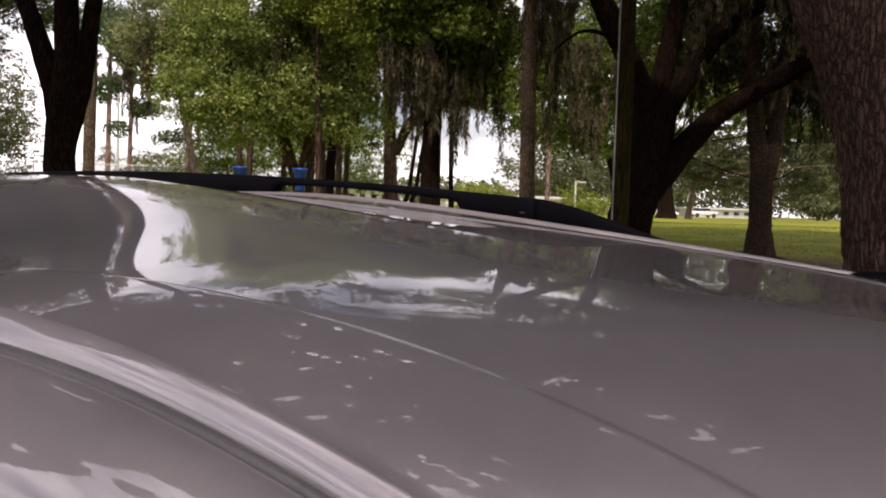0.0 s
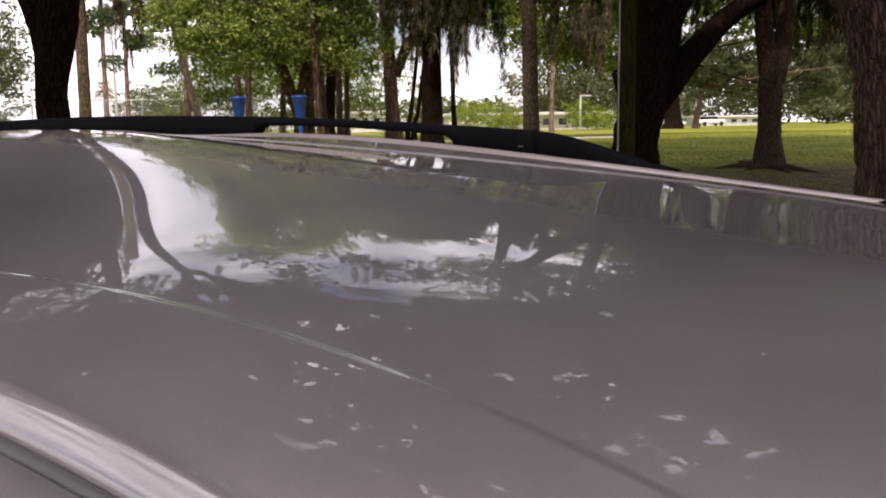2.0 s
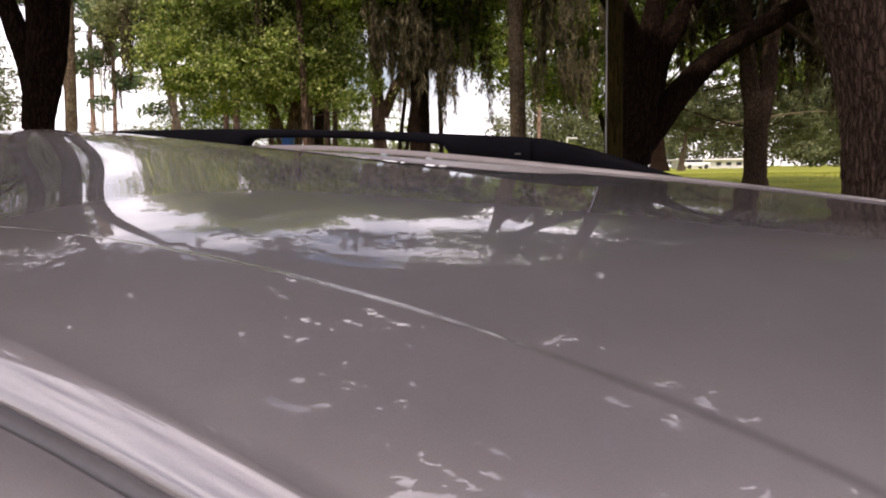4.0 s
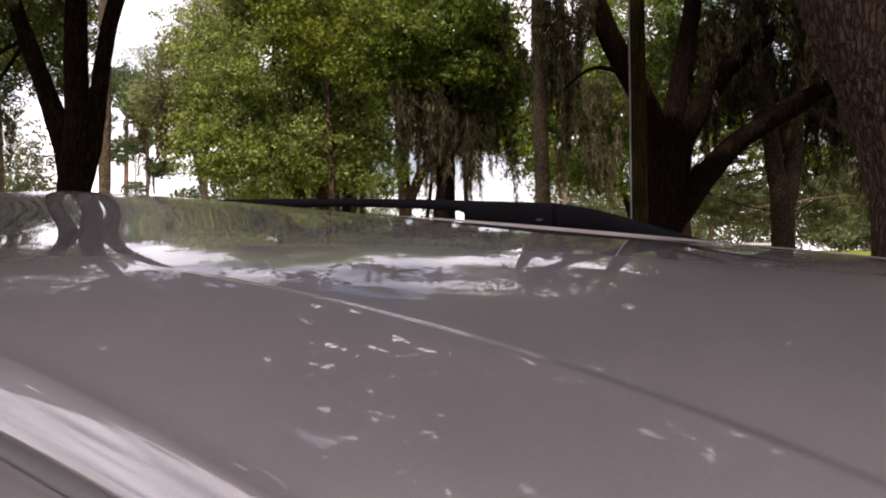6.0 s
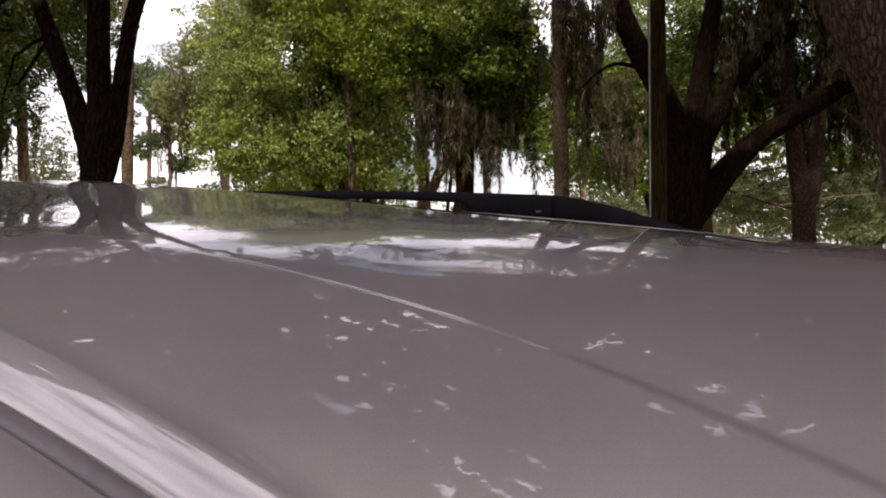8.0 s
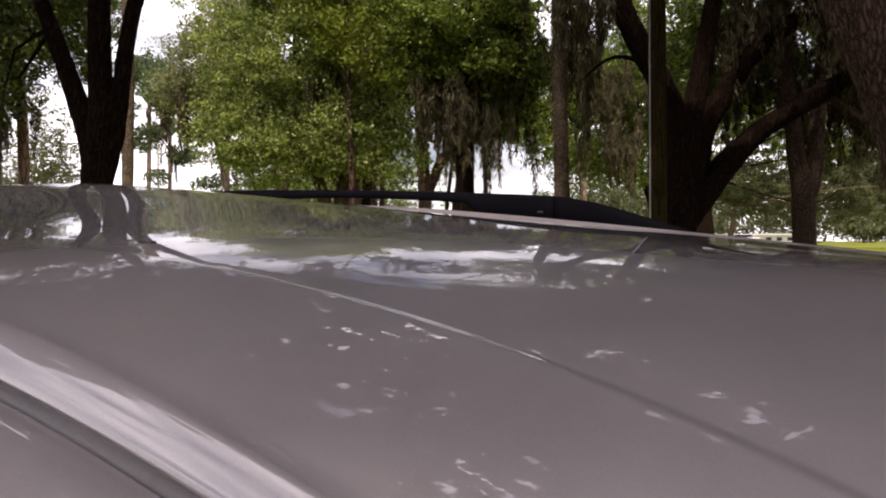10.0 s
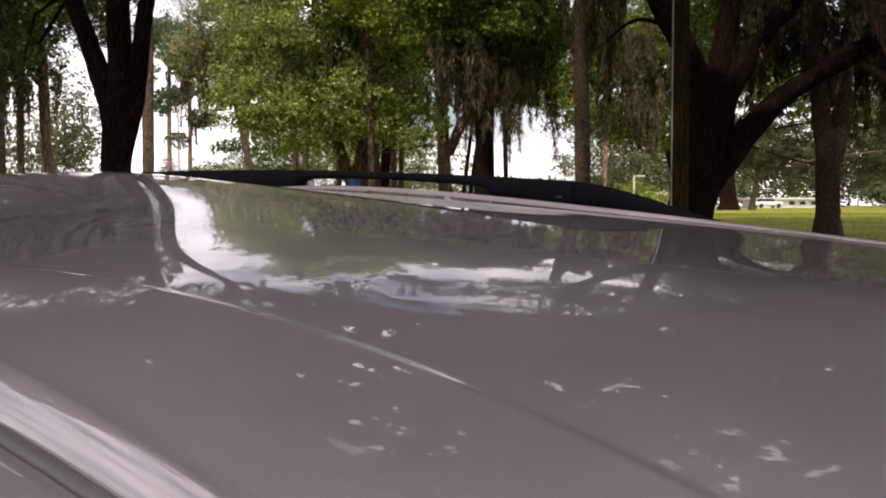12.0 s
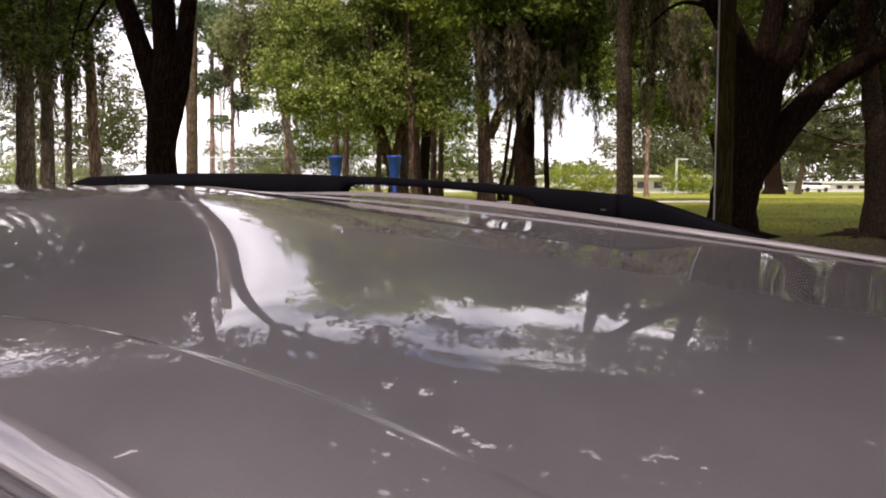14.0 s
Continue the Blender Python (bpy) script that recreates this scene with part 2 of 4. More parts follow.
def part(name, bm, mat, parent, label="", smooth=False):
    me = bpy.data.meshes.new(name)
    bm.to_mesh(me)
    bm.free()
    for p in me.polygons:
        p.use_smooth = smooth
    me.materials.append(mat)
    return child(name, me, parent, label)


def box(size, place=(0, 0, 0), bevel=0.0, segments=2):
    bm = bmesh.new()
    bmesh.ops.create_cube(bm, size=1, matrix=Matrix.Translation(place) @ Matrix.Diagonal((*size, 1)))
    if bevel:
        bmesh.ops.bevel(bm, geom=list(bm.edges), offset=bevel, segments=segments, affect="EDGES", profile=0.5)
    return bm


def cone(r1, r2, height, place=(0, 0, 0), sides=24, bevel=0.0):
    bm = bmesh.new()
    bmesh.ops.create_cone(bm, cap_ends=True, segments=sides, radius1=r1, radius2=r2, depth=height,
                          matrix=Matrix.Translation((place[0], place[1], place[2] + height / 2)))
    if bevel:
        rims = [e for e in bm.edges if abs(e.verts[0].co.z - e.verts[1].co.z) < 1e-5]
        bmesh.ops.bevel(bm, geom=rims, offset=bevel, segments=2, affect="EDGES")
    return bm


def smooth_path(points, radii, step):
    """Catmull-Rom through the points, with evenly spaced rings."""
    p, r = np.asarray(points, float), np.asarray(radii, float)
    out, rad = [], []
    for i in range(len(p) - 1):
        a, b, c, d = p[max(i - 1, 0)], p[i], p[i + 1], p[min(i + 2, len(p) - 1)]
        n = max(2, int(np.linalg.norm(c - b) / step))
        for t in np.linspace(0, 1, n, endpoint=(i == len(p) - 2)):
            out.append(0.5 * (2 * b + (c - a) * t + (2 * a - 5 * b + 4 * c - d) * t**2 + (3 * b - a - 3 * c + d) * t**3))
            rad.append(r[i] * (1 - t) + r[i + 1] * t)
    return np.array(out), np.array(rad)


def tube(points, radii, sides=10, step=0.25, rough=0.06, seed=0, cap=True):
    """A round, slightly uneven limb: arrays of corners and quads."""
    rng = np.random.default_rng(seed)
    path, rad = smooth_path(points, radii, step)
    way = np.gradient(path, axis=0)
    way /= np.linalg.norm(way, axis=1, keepdims=True) + 1e-9
    side = np.cross(way, (0.31, 0.95, 0.05))
    side /= np.linalg.norm(side, axis=1, keepdims=True) + 1e-9
    up = np.cross(side, way)
    ang = np.linspace(0, 2 * np.pi, sides, endpoint=False)
    lump = np.ones((len(path), sides))
    for k in (2, 3, 5):
        lump += rough / k * 2 * np.sin(k * ang[None] + rng.uniform(0, 6.3) + np.cumsum(rng.normal(0, 0.25, len(path)))[:, None])
    lump += rng.normal(0, rough * 0.35, lump.shape)
    ring = rad[:, None, None] * lump[:, :, None] * (np.cos(ang)[None, :, None] * side[:, None] + np.sin(ang)[None, :, None] * up[:, None])
    verts = (path[:, None] + ring).reshape(-1, 3)
    i, j = np.meshgrid(np.arange(len(path) - 1), np.arange(sides), indexing="ij")
    a, b = i * sides + j, i * sides + (j + 1) % sides
    faces = np.stack([a, b, b + sides, a + sides], -1).reshape(-1, 4)
    return verts, faces


def joined(pieces):
    verts, faces, n = [], [], 0
    for v, f in pieces:
        verts.append(v)
        faces.append(f + n)
        n += len(v)
    return np.concatenate(verts), np.concatenate(faces)


def leaf_cloud(centres, size, rng, droop=0.3, aspect=0.55):
    """Folded leaves, one four-cornered blade each, at the given places."""
    n = len(centres)
    d = rng.normal(size=(n, 3))
    d[:, 2] -= droop
    d /= np.linalg.norm(d, axis=1, keepdims=True)
    e = np.cross(d, rng.normal(size=(n, 3)) * 0.8 + np.array([0, 0, 1.0]))
    e /= np.linalg.norm(e, axis=1, keepdims=True) + 1e-9
    nn = np.cross(d, e)
    s = (size * rng.uniform(0.6, 1.3, n))[:, None]
    a, b = centres - d * s * 0.5, centres + d * s * 0.5
    l, r = centres + e * s * aspect * 0.5 + nn * s * 0.08, centres - e * s * aspect * 0.5 + nn * s * 0.08
    verts = np.stack([a, l, b, r], 1).reshape(-1, 3)
    faces = np.arange(4 * n).reshape(n, 4)
    return verts, faces


def crown_points(blobs, rng, count, clump=0.45, per=16):
    """Leaf places in clumps that sit mostly in the outer part of uneven ellipsoids."""
    vol = np.array([b[3] * b[4] * b[5] for b in blobs]) ** 0.8
    pick = rng.choice(len(blobs), size=max(1, count // per), p=vol / vol.sum())
    bl = np.array(blobs)[pick]
    d = rng.normal(size=(len(pick), 3))
    d /= np.linalg.norm(d, axis=1, keepdims=True)
    rad = rng.uniform(0.25, 1.0, len(pick)) ** 0.55
    lump = 1 + 0.22 * np.sin(d[:, 0] * 5 + bl[:, 0]) * np.sin(d[:, 2] * 6 + bl[:, 1]) + 0.15 * np.sin(d[:, 1] * 9 + bl[:, 2])
    c = bl[:, :3] + d * bl[:, 3:6] * (rad * lump)[:, None]
    q = rng.normal(size=(len(c), per, 3))
    q /= np.linalg.norm(q, axis=2, keepdims=True)
    size = clump * rng.uniform(0.5, 1.35, (len(c), 1, 1))
    pts = c[:, None] + q * size * rng.uniform(0.3, 1.0, (len(c), per, 1)) ** 0.6 * np.array([1.15, 1.15, 0.62])
    return pts.reshape(-1, 3), c


def strands(tops, length, rng, width=0.014, density=125):
    """Hanging moss: ragged festoons, each a bunch of short wisps that thins out downwards."""
    n = len(tops)
    ln = length * rng.uniform(0.15, 1.0, n) ** 1.2 * 1.45 + 0.15
    wide = rng.uniform(0.05, 0.13, n) * (0.7 + 0.4 * ln)
    lean = rng.normal(0, 0.06, (n, 2))
    count = np.maximum(8, (density * ln).astype(int))
    k = np.repeat(np.arange(n), count)
    m = len(k)
    t = rng.uniform(0, 1, m) ** 1.25
    lumps = 0.75 + 0.45 * np.sin(t * ln[k] * 9 + k * 1.7) * np.sin(t * 5 + k)
    r = wide[k] * (1 - t) ** 0.55 * lumps
    a = rng.uniform(0, 2 * np.pi, m)
    q = np.sqrt(rng.uniform(0, 1, m))
    top = tops[k] + np.stack([r * q * np.cos(a) + lean[k, 0] * t, r * q * np.sin(a) + lean[k, 1] * t, -ln[k] * t], -1)
    way = rng.normal(size=(m, 3)) * 0.3
    way[:, 2] = -np.abs(way[:, 2]) - 0.8
    way *= (rng.uniform(0.06, 0.2, m) * (0.7 + 0.4 * ln[k]))[:, None]
    side = np.cross(way, rng.normal(size=(m, 3)))
    side *= width * rng.uniform(0.5, 1.1, m)[:, None] / (np.linalg.norm(side, axis=1, keepdims=True) + 1e-9)
    mid = top + way * 0.5 + rng.normal(0, 0.02, (m, 3))
    verts = np.stack([top, mid - side, top + way, mid + side], 1).reshape(-1, 3)
    return verts, np.arange(4 * m).reshape(m, 4)


def rise(x, y):
    """Height of the ground: the car stands a little below the park's lawn."""
    t = min(max((y - 1.5 + 0.05 * x) / 25.0, 0.0), 1.0)
    return 1.36 * t * t * (3 - 2 * t) + 0.05 * math.sin(x * 0.21 + 1) * math.sin(y * 0.17) * t


SEEDS = iter(range(100, 9000, 7))


def tree(name, base, label, trunk, limbs=(), blobs=(), leaves=0, leaf=0.1, bark=None, foliage=None, moss=(), moss_len=1.0,
         moss_count=0, twigs=0, group="", sides=12, step=0.25, rough=0.07, clump=0.42, per=44, category="tree", moss_width=0.014, spread=1.0, roots=0):
    """A tree: tapered trunk, limbs, twigs that reach into the crown, leaves in clumps and hanging moss.
    trunk and limbs: rows (x, y, z, radius) in the world; blobs: (x, y, z, rx, ry, rz)."""
    seed = next(SEEDS)
    rng = np.random.default_rng(seed)
    root = thing(name, base, label, category, group)
    o = np.array(base, float)
    bark = bark or M_OAK

    def limb(rows, nm, s, lbl="", sd=sides):
        rows = np.asarray(rows, float)
        v, f = tube(rows[:, :3] - o, rows[:, 3], sd, step, rough, s)
        return child(nm, mesh_arrays(nm, v, f, bark, True), root, lbl)

    t = np.asarray(trunk, float)
    r0 = t[0, 3]
    flare = [[t[0, 0], t[0, 1], o[2] - 0.25, r0 * (1 + 0.75 * spread)], [t[0, 0], t[0, 1], o[2] + 0.12, r0 * (1 + 0.35 * spread)], [t[0, 0], t[0, 1], o[2] + 0.55, r0 * (1 + 0.06 * spread)]]
    rows = [r for r in t.tolist() if r[2] > o[2] + 0.7]
    limb(flare + rows, "trunk", seed)
    for k in range(roots):
        a, ln = 2 * math.pi * (k + rng.uniform(-0.3, 0.3)) / roots, rng.uniform(0.7, 1.5)
        ends = [(q, rise(t[0, 0] + math.cos(a) * q * ln, t[0, 1] + math.sin(a + 0.25 * q) * q * ln)) for q in (0.15, 0.45, 0.75, 1.0)]
        limb([(t[0, 0] + math.cos(a) * q * ln, t[0, 1] + math.sin(a + 0.25 * q) * q * ln, z + 0.10 * (1 - q) - 0.02, r0 * 0.42 * (1.12 - q)) for q, z in ends], "root", seed + 50 + k, sd=8)
    for k, rows in enumerate(limbs):
        limb(rows, "limb", seed + k + 1)
    if blobs and leaves:
        bl = [tuple(np.array(b) - np.array([*o, 0, 0, 0])) for b in blobs]
        pts, clumps = crown_points(bl, rng, leaves, clump, per)
        v, f = leaf_cloud(pts, leaf, rng)
        tagged(child("crown", mesh_arrays("crown", v, f, foliage or M_OAKLEAF), root), kind="stuff")
        if twigs:
            tops = [np.array(r[:3]) - o for rows in [*limbs, trunk] for r in rows[len(rows) // 2:]]
            pieces = []
            for c in clumps[rng.choice(len(clumps), min(twigs, len(clumps)), replace=False)]:
                a = min(tops, key=lambda q: np.linalg.norm(q - c))
                mid = (a + c) / 2 + rng.normal(size=3) * 0.12 * np.linalg.norm(c - a)
                r = 0.012 + 0.012 * np.linalg.norm(c - a)
                pieces.append(tube([a, mid, c], [min(r, 0.08), min(r, 0.08) * 0.6, 0.008], 5, 0.5, 0.05, int(rng.integers(9999))))
            v, f = joined(pieces)
            tagged(child("branchwork", mesh_arrays("branchwork", v, f, bark, True), root), kind="stuff")
    if moss and moss_count:
        bl = [tuple(np.array(b) - np.array([*o, 0, 0, 0])) for b in moss]
        pts, _ = crown_points(bl, rng, max(6, moss_count // 3), 0.3, 4)
        v, f = strands(pts, moss_len, rng, moss_width)
        tagged(child("moss", mesh_arrays("moss", v, f, M_MOSS), root, "grey-green hanging moss"), kind="stuff")
    return root


# ---- ground ----
def ground():
    xs = np.unique(np.concatenate([np.linspace(-40, 40, 90), np.sign(np.linspace(-1, 1, 41)) * np.linspace(-1, 1, 41) ** 2 * 1500]))
    ys = np.unique(np.concatenate([np.linspace(-12, 60, 90), np.linspace(-1, 1, 41) ** 2 * np.sign(np.linspace(-1, 1, 41)) * 1500]))
    x, y = np.meshgrid(xs, ys)
    z = np.array([rise(a, b) for a, b in zip(x.ravel(), y.ravel())])
    v = np.stack([x.ravel(), y.ravel(), z], -1)
    i, j = np.meshgrid(np.arange(len(ys) - 1), np.arange(len(xs) - 1), indexing="ij")
    a = i * len(xs) + j
    f = np.stack([a, a + 1, a + len(xs) + 1, a + len(xs)], -1).reshape(-1, 4)
    return tagged(new("ground", mesh_arrays("ground", v, f, M_GROUND, True)), "mown park lawn with bare littered soil under trees", "ground", kind="structure")


ground()


def strip(name, x0, x1, y0, y1, lift, mat, label, category):
    """A path that follows the ground."""
    xs, ys = np.linspace(x0, x1, 40), np.linspace(y0, y1, 6)
    v = [(a, b + 0.35 * math.sin(a * 0.25), rise(a, b + 0.35 * math.sin(a * 0.25)) + lift) for b in ys for a in xs]
    v += [(a, b, c - 0.12) for a, b, c in v]
    n, m = len(xs), len(ys)
    f = [(i * n + j, i * n + j + 1, (i + 1) * n + j + 1, (i + 1) * n + j) for i in range(m - 1) for j in range(n - 1)]
    o = n * m
    f += [(j + 1, j, o + j, o + j + 1) for j in range(n - 1)]
    q = (m - 1) * n
    f += [(q + j, q + j + 1, o + q + j + 1, o + q + j) for j in range(n - 1)]
    return tagged(new(name, mesh_arrays(name, v, f, mat)), label, category, kind="structure")


strip("path", -7, 9, 27.0, 28.6, 0.03, M_CONCRETE, "pale concrete footpath across the lawn", "path")
strip("parking_strip", -14, 16, -9.0, 4.2, 0.02, M_ASPHALT, "dark asphalt parking strip under the car", "road")


# ---- the car ----
CAR_S, CAR_N = 1.2, 0.9          # the car's middle along and across, from the first eye point
CAR_TOP = 1.78
N1 = 1.54                        # the roof panel's far edge
car = thing("car", (-0.783 * CAR_S + 0.622 * CAR_N, 0.622 * CAR_S + 0.783 * CAR_N, 0.0),
            "grey metallic estate car with a black roof rail on asphalt", "car", turn=141.5)


def car_xyz(s, n, z):
    return (s - CAR_S, CAR_N - n, z)


def step_up(t):
    t = min(max(t, 0.0), 1.0)
    return t * t * (3 - 2 * t)


def edge_n(s):
    """The near edge of the roof panel, which bows outwards and then runs straight."""
    a, d = min(max(s, -0.1), 0.7), min(max(s - 0.7, 0.0), 0.4)
    return 0.2749 - 0.0044 * a - 0.107 * a * a - 0.154 * (d - d * d / 0.8)


def far_edge(s):
    """Height of the far edge over CAR_TOP."""
    a, d = min(s, 1.3), max(s - 1.3, 0.0)
    return -0.159 + 0.1292 * a - 0.0163 * a * a + 0.03 * d - 0.013 * d * d


# pressed front half of the roof: a smooth surface of 4th degree along and 5th degree across the car
SKIN = ((1.63618, 0.03875, -0.06094, 0.01962, -0.00071, -0.00136),
        (0.03249, -0.06205, 0.00529, -0.0261, 0.00553, 0.00206),
        (-0.09719, -0.02018, -0.02221, 0.01397, -0.00744, 0.0018),
        (0.00208, -0.06875, 0.03427, -0.01641, -0.00165, 0.00161),
        (-0.01381, -0.00212, -0.00295, 0.00678, 0.00221, -0.00179))


def waves(x, k):
    """The first k Chebyshev polynomials."""
    out = [1.0, x]
    while len(out) < k:
        out.append(2 * x * out[-1] - out[-2])
    return out


def skin_front(s, n):
    a, b = waves((s - 1.2) / 1.5, 5), waves((n - 0.9) / 0.65, 6)
    return sum(p * sum(c * q for c, q in zip(row, b)) for p, row in zip(a, SKIN))


def skin_rear(s, n):
    return CAR_TOP + far_edge(s) + 0.024 * (1 - ((n - 0.88) / 0.66) ** 2) - 0.03 * (1 - (n - 0.25) / 1.3)


def swage_n(s):
    """Where the near swage line runs."""
    return edge_n(s) + 0.0985 + 0.0061 * s + 0.049 * min(s, 0.7) ** 2


def roof_z(s, n):
    """Height of the roof skin: arched both ways, a fine swage along either side."""
    rear = step_up((s - 0.9 - 0.45 * (n - 0.2)) / 0.6)
    z = 0.0
    if rear < 1:
        f = max(s, -0.06)
        z += (1 - rear) * (skin_front(f, n) + 0.35 * (s - f) - 1.2 * (s - f) ** 2)
    if rear > 0:
        z += rear * skin_rear(s, n)
    q = min(max((swage_n(s) - n) / 0.105, 0.0), 1.0)
    z -= 0.009 * q * q * math.exp(-((s - 0.24) / 0.22) ** 2)
    z -= 0.0024 * step_up((n - swage_n(s) + 0.004) / 0.010) + 0.0022 * step_up((N1 - 0.160 - n) / 0.008)
    return z + 0.0024


def near_grid(s):
    """Places across the roof, from the near edge on: close together over the swage."""
    w = swage_n(s) - edge_n(s)
    return list(np.linspace(0, w - 0.008, 14)) + list(np.linspace(w - 0.0055, w + 0.0075, 15))


def roof_panel():
    """Pressed roof skin with beaded, turned-down edges."""
    near_lip = [(0.001, -0.0001), (0.0022, -0.0006), (0.0037, -0.0015), (0.0055, -0.0031), (0.0075, -0.0054), (0.0097, -0.0083), (0.0118, -0.0116), (0.0136, -0.0150), (0.0148, -0.0180), (0.0154, -0.0215), (0.0156, -0.035)]
    far_lip = [(0.0015, -0.0035), (0.003, -0.0005), (0.005, 0.0028), (0.008, 0.0053), (0.012, 0.0058), (0.016, 0.0040), (0.0185, -0.001), (0.020, -0.009), (0.020, -0.03)]
    cols = []
    for s in np.linspace(-0.30, 3.10, 280):
        n0 = edge_n(s)
        near = near_grid(s)
        far_ns = [N1 - n0 - a for a in (0.172, 0.170, 0.168, 0.166, 0.164, 0.162, 0.160, 0.158, 0.13, 0.10, 0.07, 0.04, 0.028, 0.02, 0.014, 0.008, 0.004, 0.0)]
        mid = near + list(np.linspace(near[-1] + 0.004, far_ns[0] - 0.006, 64))
        row = [(n0 - dn, roof_z(s, n0) + dz) for dn, dz in reversed(near_lip)]
        row += [(n0 + a, roof_z(s, n0 + a) - 0.005 * step_up((n0 + a - N1 + 0.03) / 0.028)) for a in mid + far_ns]
        row += [(N1 + dn, roof_z(s, N1) + dz) for dn, dz in far_lip]
        cols.append([car_xyz(s, n, z) for n, z in row])
    k = len(cols[0])
    v = np.array(cols).reshape(-1, 3)
    i, j = np.meshgrid(np.arange(len(cols) - 1), np.arange(k - 1), indexing="ij")
    a = i * k + j
    f = np.stack([a, a + 1, a + k + 1, a + k], -1).reshape(-1, 4)[:, ::-1]
    return child("roof", mesh_arrays("roof", v, f, M_PAINT, True), car, "glossy grey metallic roof panel with long swage lines")


roof_panel()


def loft(name, sections, mat, parent, label="", smooth=True, closed=False, flip=False):
    """A skin through sections that all have the same number of points."""
    k = len(sections[0])
    v = np.array(sections, float).reshape(-1, 3)
    f = []
    for i in range(len(sections) - 1):
        for j in range(k if closed else k - 1):
            a, b = i * k + j, i * k + (j + 1) % k
            q = (a, b, b + k, a + k)
            f.append(q[::-1] if flip else q)
    return child(name, mesh_arrays(name, v, f, mat, smooth), parent, label)


def side_frame(far):
    """Cant rail beside the roof: joint filled with a shadow-grey strip, then the painted door-frame top that leans
    outwards and down.
    """
    prof = [(0.0295, -0.034), (0.030, -0.022), (0.0335, -0.0175), (0.040, -0.020), (0.060, -0.036), (0.085, -0.064), (0.105, -0.098), (0.118, -0.135), (0.122, -0.16)]
    if not far:
        prof = [(0.0220, -0.045), (0.0223, -0.0268), (0.0232, -0.0252), (0.0252, -0.0247), (0.031, -0.0258), (0.042, -0.0315), (0.058, -0.0430), (0.074, -0.0575), (0.090, -0.075), (0.106, -0.102), (0.118, -0.135), (0.122, -0.16)]
    secs, joint = [], []
    for s in np.linspace(-0.30, 3.10, 90):
        if far:
            put = lambda dn, dz: car_xyz(s, N1 + dn, roof_z(s, N1) + dz)  # noqa: E731
        else:
            put = lambda dn, dz: car_xyz(s, edge_n(s) - dn, roof_z(s, edge_n(s)) + dz)  # noqa: E731
        secs.append([put(a, b) for a, b in prof])
        if far:
            joint.append([put(0.0205, -0.030), put(0.0208, -0.0225), put(0.0297, -0.0225), put(0.0300, -0.030)])
        else:
            joint.append([put(0.0157, -0.034), put(0.0159, -0.0212), put(0.0172, -0.0210), put(0.0200, -0.0236), put(0.0217, -0.0262), put(0.0219, -0.036)])
    loft("door_frame", secs, M_PAINT, car, "painted door frame top along the roof edge", flip=far)
    # the strip's grey stands for the shadow in the gap
    loft("joint_shade", joint, M_JOINT_SHADE, car, "dark grey strip standing for the shadow in the roof joint", flip=far)


side_frame(False)
side_frame(True)


def roof_rail(far):
    """Raised rail: tapered end caps, feet, and a bar with daylight below it."""
    n0 = N1 + 0.034
    half = 0.016

    def top(s):
        rest = CAR_TOP - 0.012 + 0.075 * (s - 0.82) - 0.026 * (s - 0.82) ** 2 - roof_z(s, N1)
        return max(rest, 0.02) * step_up((s - 0.44) / 0.38) * (1 - 0.85 * step_up((s - 2.78) / 0.26))

    def low(s):
        a, b = 0.96, 1.60
        g = min(step_up((s - a) / 0.05), step_up((b - s) / 0.05))
        return -0.02 + g * 0.043

    def sections(s_list):
        out = []
        for s in s_list:
            e = roof_z(s, N1)
            z1, z0 = e + max(top(s), 0.004), e + min(low(s), max(top(s), 0.004) - 0.003)
            r = min(0.009, (z1 - z0) * 0.4)
            h = half * (0.55 + 0.45 * step_up((s - 0.5) / 0.15)) * (0.5 + 0.5 * (1 - step_up((s - 2.75) / 0.15)))
            ring = [(-h, z0), (h, z0), (h, z1 - r), (h - r * 0.3, z1 - r * 0.3), (h - r, z1), (-h + r, z1), (-h + r * 0.3, z1 - r * 0.3), (-h, z1 - r)]
            out.append([car_xyz(s, n0 + a, b) for a, b in ring])
        return out

    me_parts = (("rail_end_cap", list(np.linspace(0.50, 0.798, 26)), "tapered black rail end cap"), ("rail_bar", list(np.linspace(0.802, 2.60, 110)), "raised black rail bar"),
                ("rail_end_cap", list(np.linspace(2.604, 3.04, 26)), "tapered black rail end cap"))
    for nm, s_list, lbl in me_parts:
        sec = sections(s_list)
        ob = loft(nm, sec, M_BLACK, car, lbl, closed=True, flip=True)
        bm = bmesh.new()
        bm.from_mesh(ob.data)
        bmesh.ops.holes_fill(bm, edges=[e for e in bm.edges if e.is_boundary], sides=0)
        bmesh.ops.recalc_face_normals(bm, faces=bm.faces)
        bm.to_mesh(ob.data)
        bm.free()
    # small fixing slot in the end foot
    e = roof_z(0.84, N1)
    bm = box((0.012, 0.002, 0.004), car_xyz(0.83, n0 - half - 0.0006, e + 0.016))
    part("fixing_slot", bm, M_RUBBER, car)


roof_rail(True)


def black_cap():
    """Rounded rubber cap where the roof gutter ends."""
    s0 = 0.178
    secs = []
    for i, s in enumerate(np.linspace(s0, s0 - 0.42, 24)):
        e = roof_z(s, N1) - 0.006
        h = 0.026 * math.sqrt(max(0.02, min(1.0, i / 5.0)))
        secs.append([car_xyz(s, N1 + 0.004 + 0.022 * math.cos(a), e + h * math.sin(a)) for a in np.linspace(0, math.pi, 9)])
    loft("gutter_cap", secs, M_BLACK, car, "black rubber gutter cap")


black_cap()


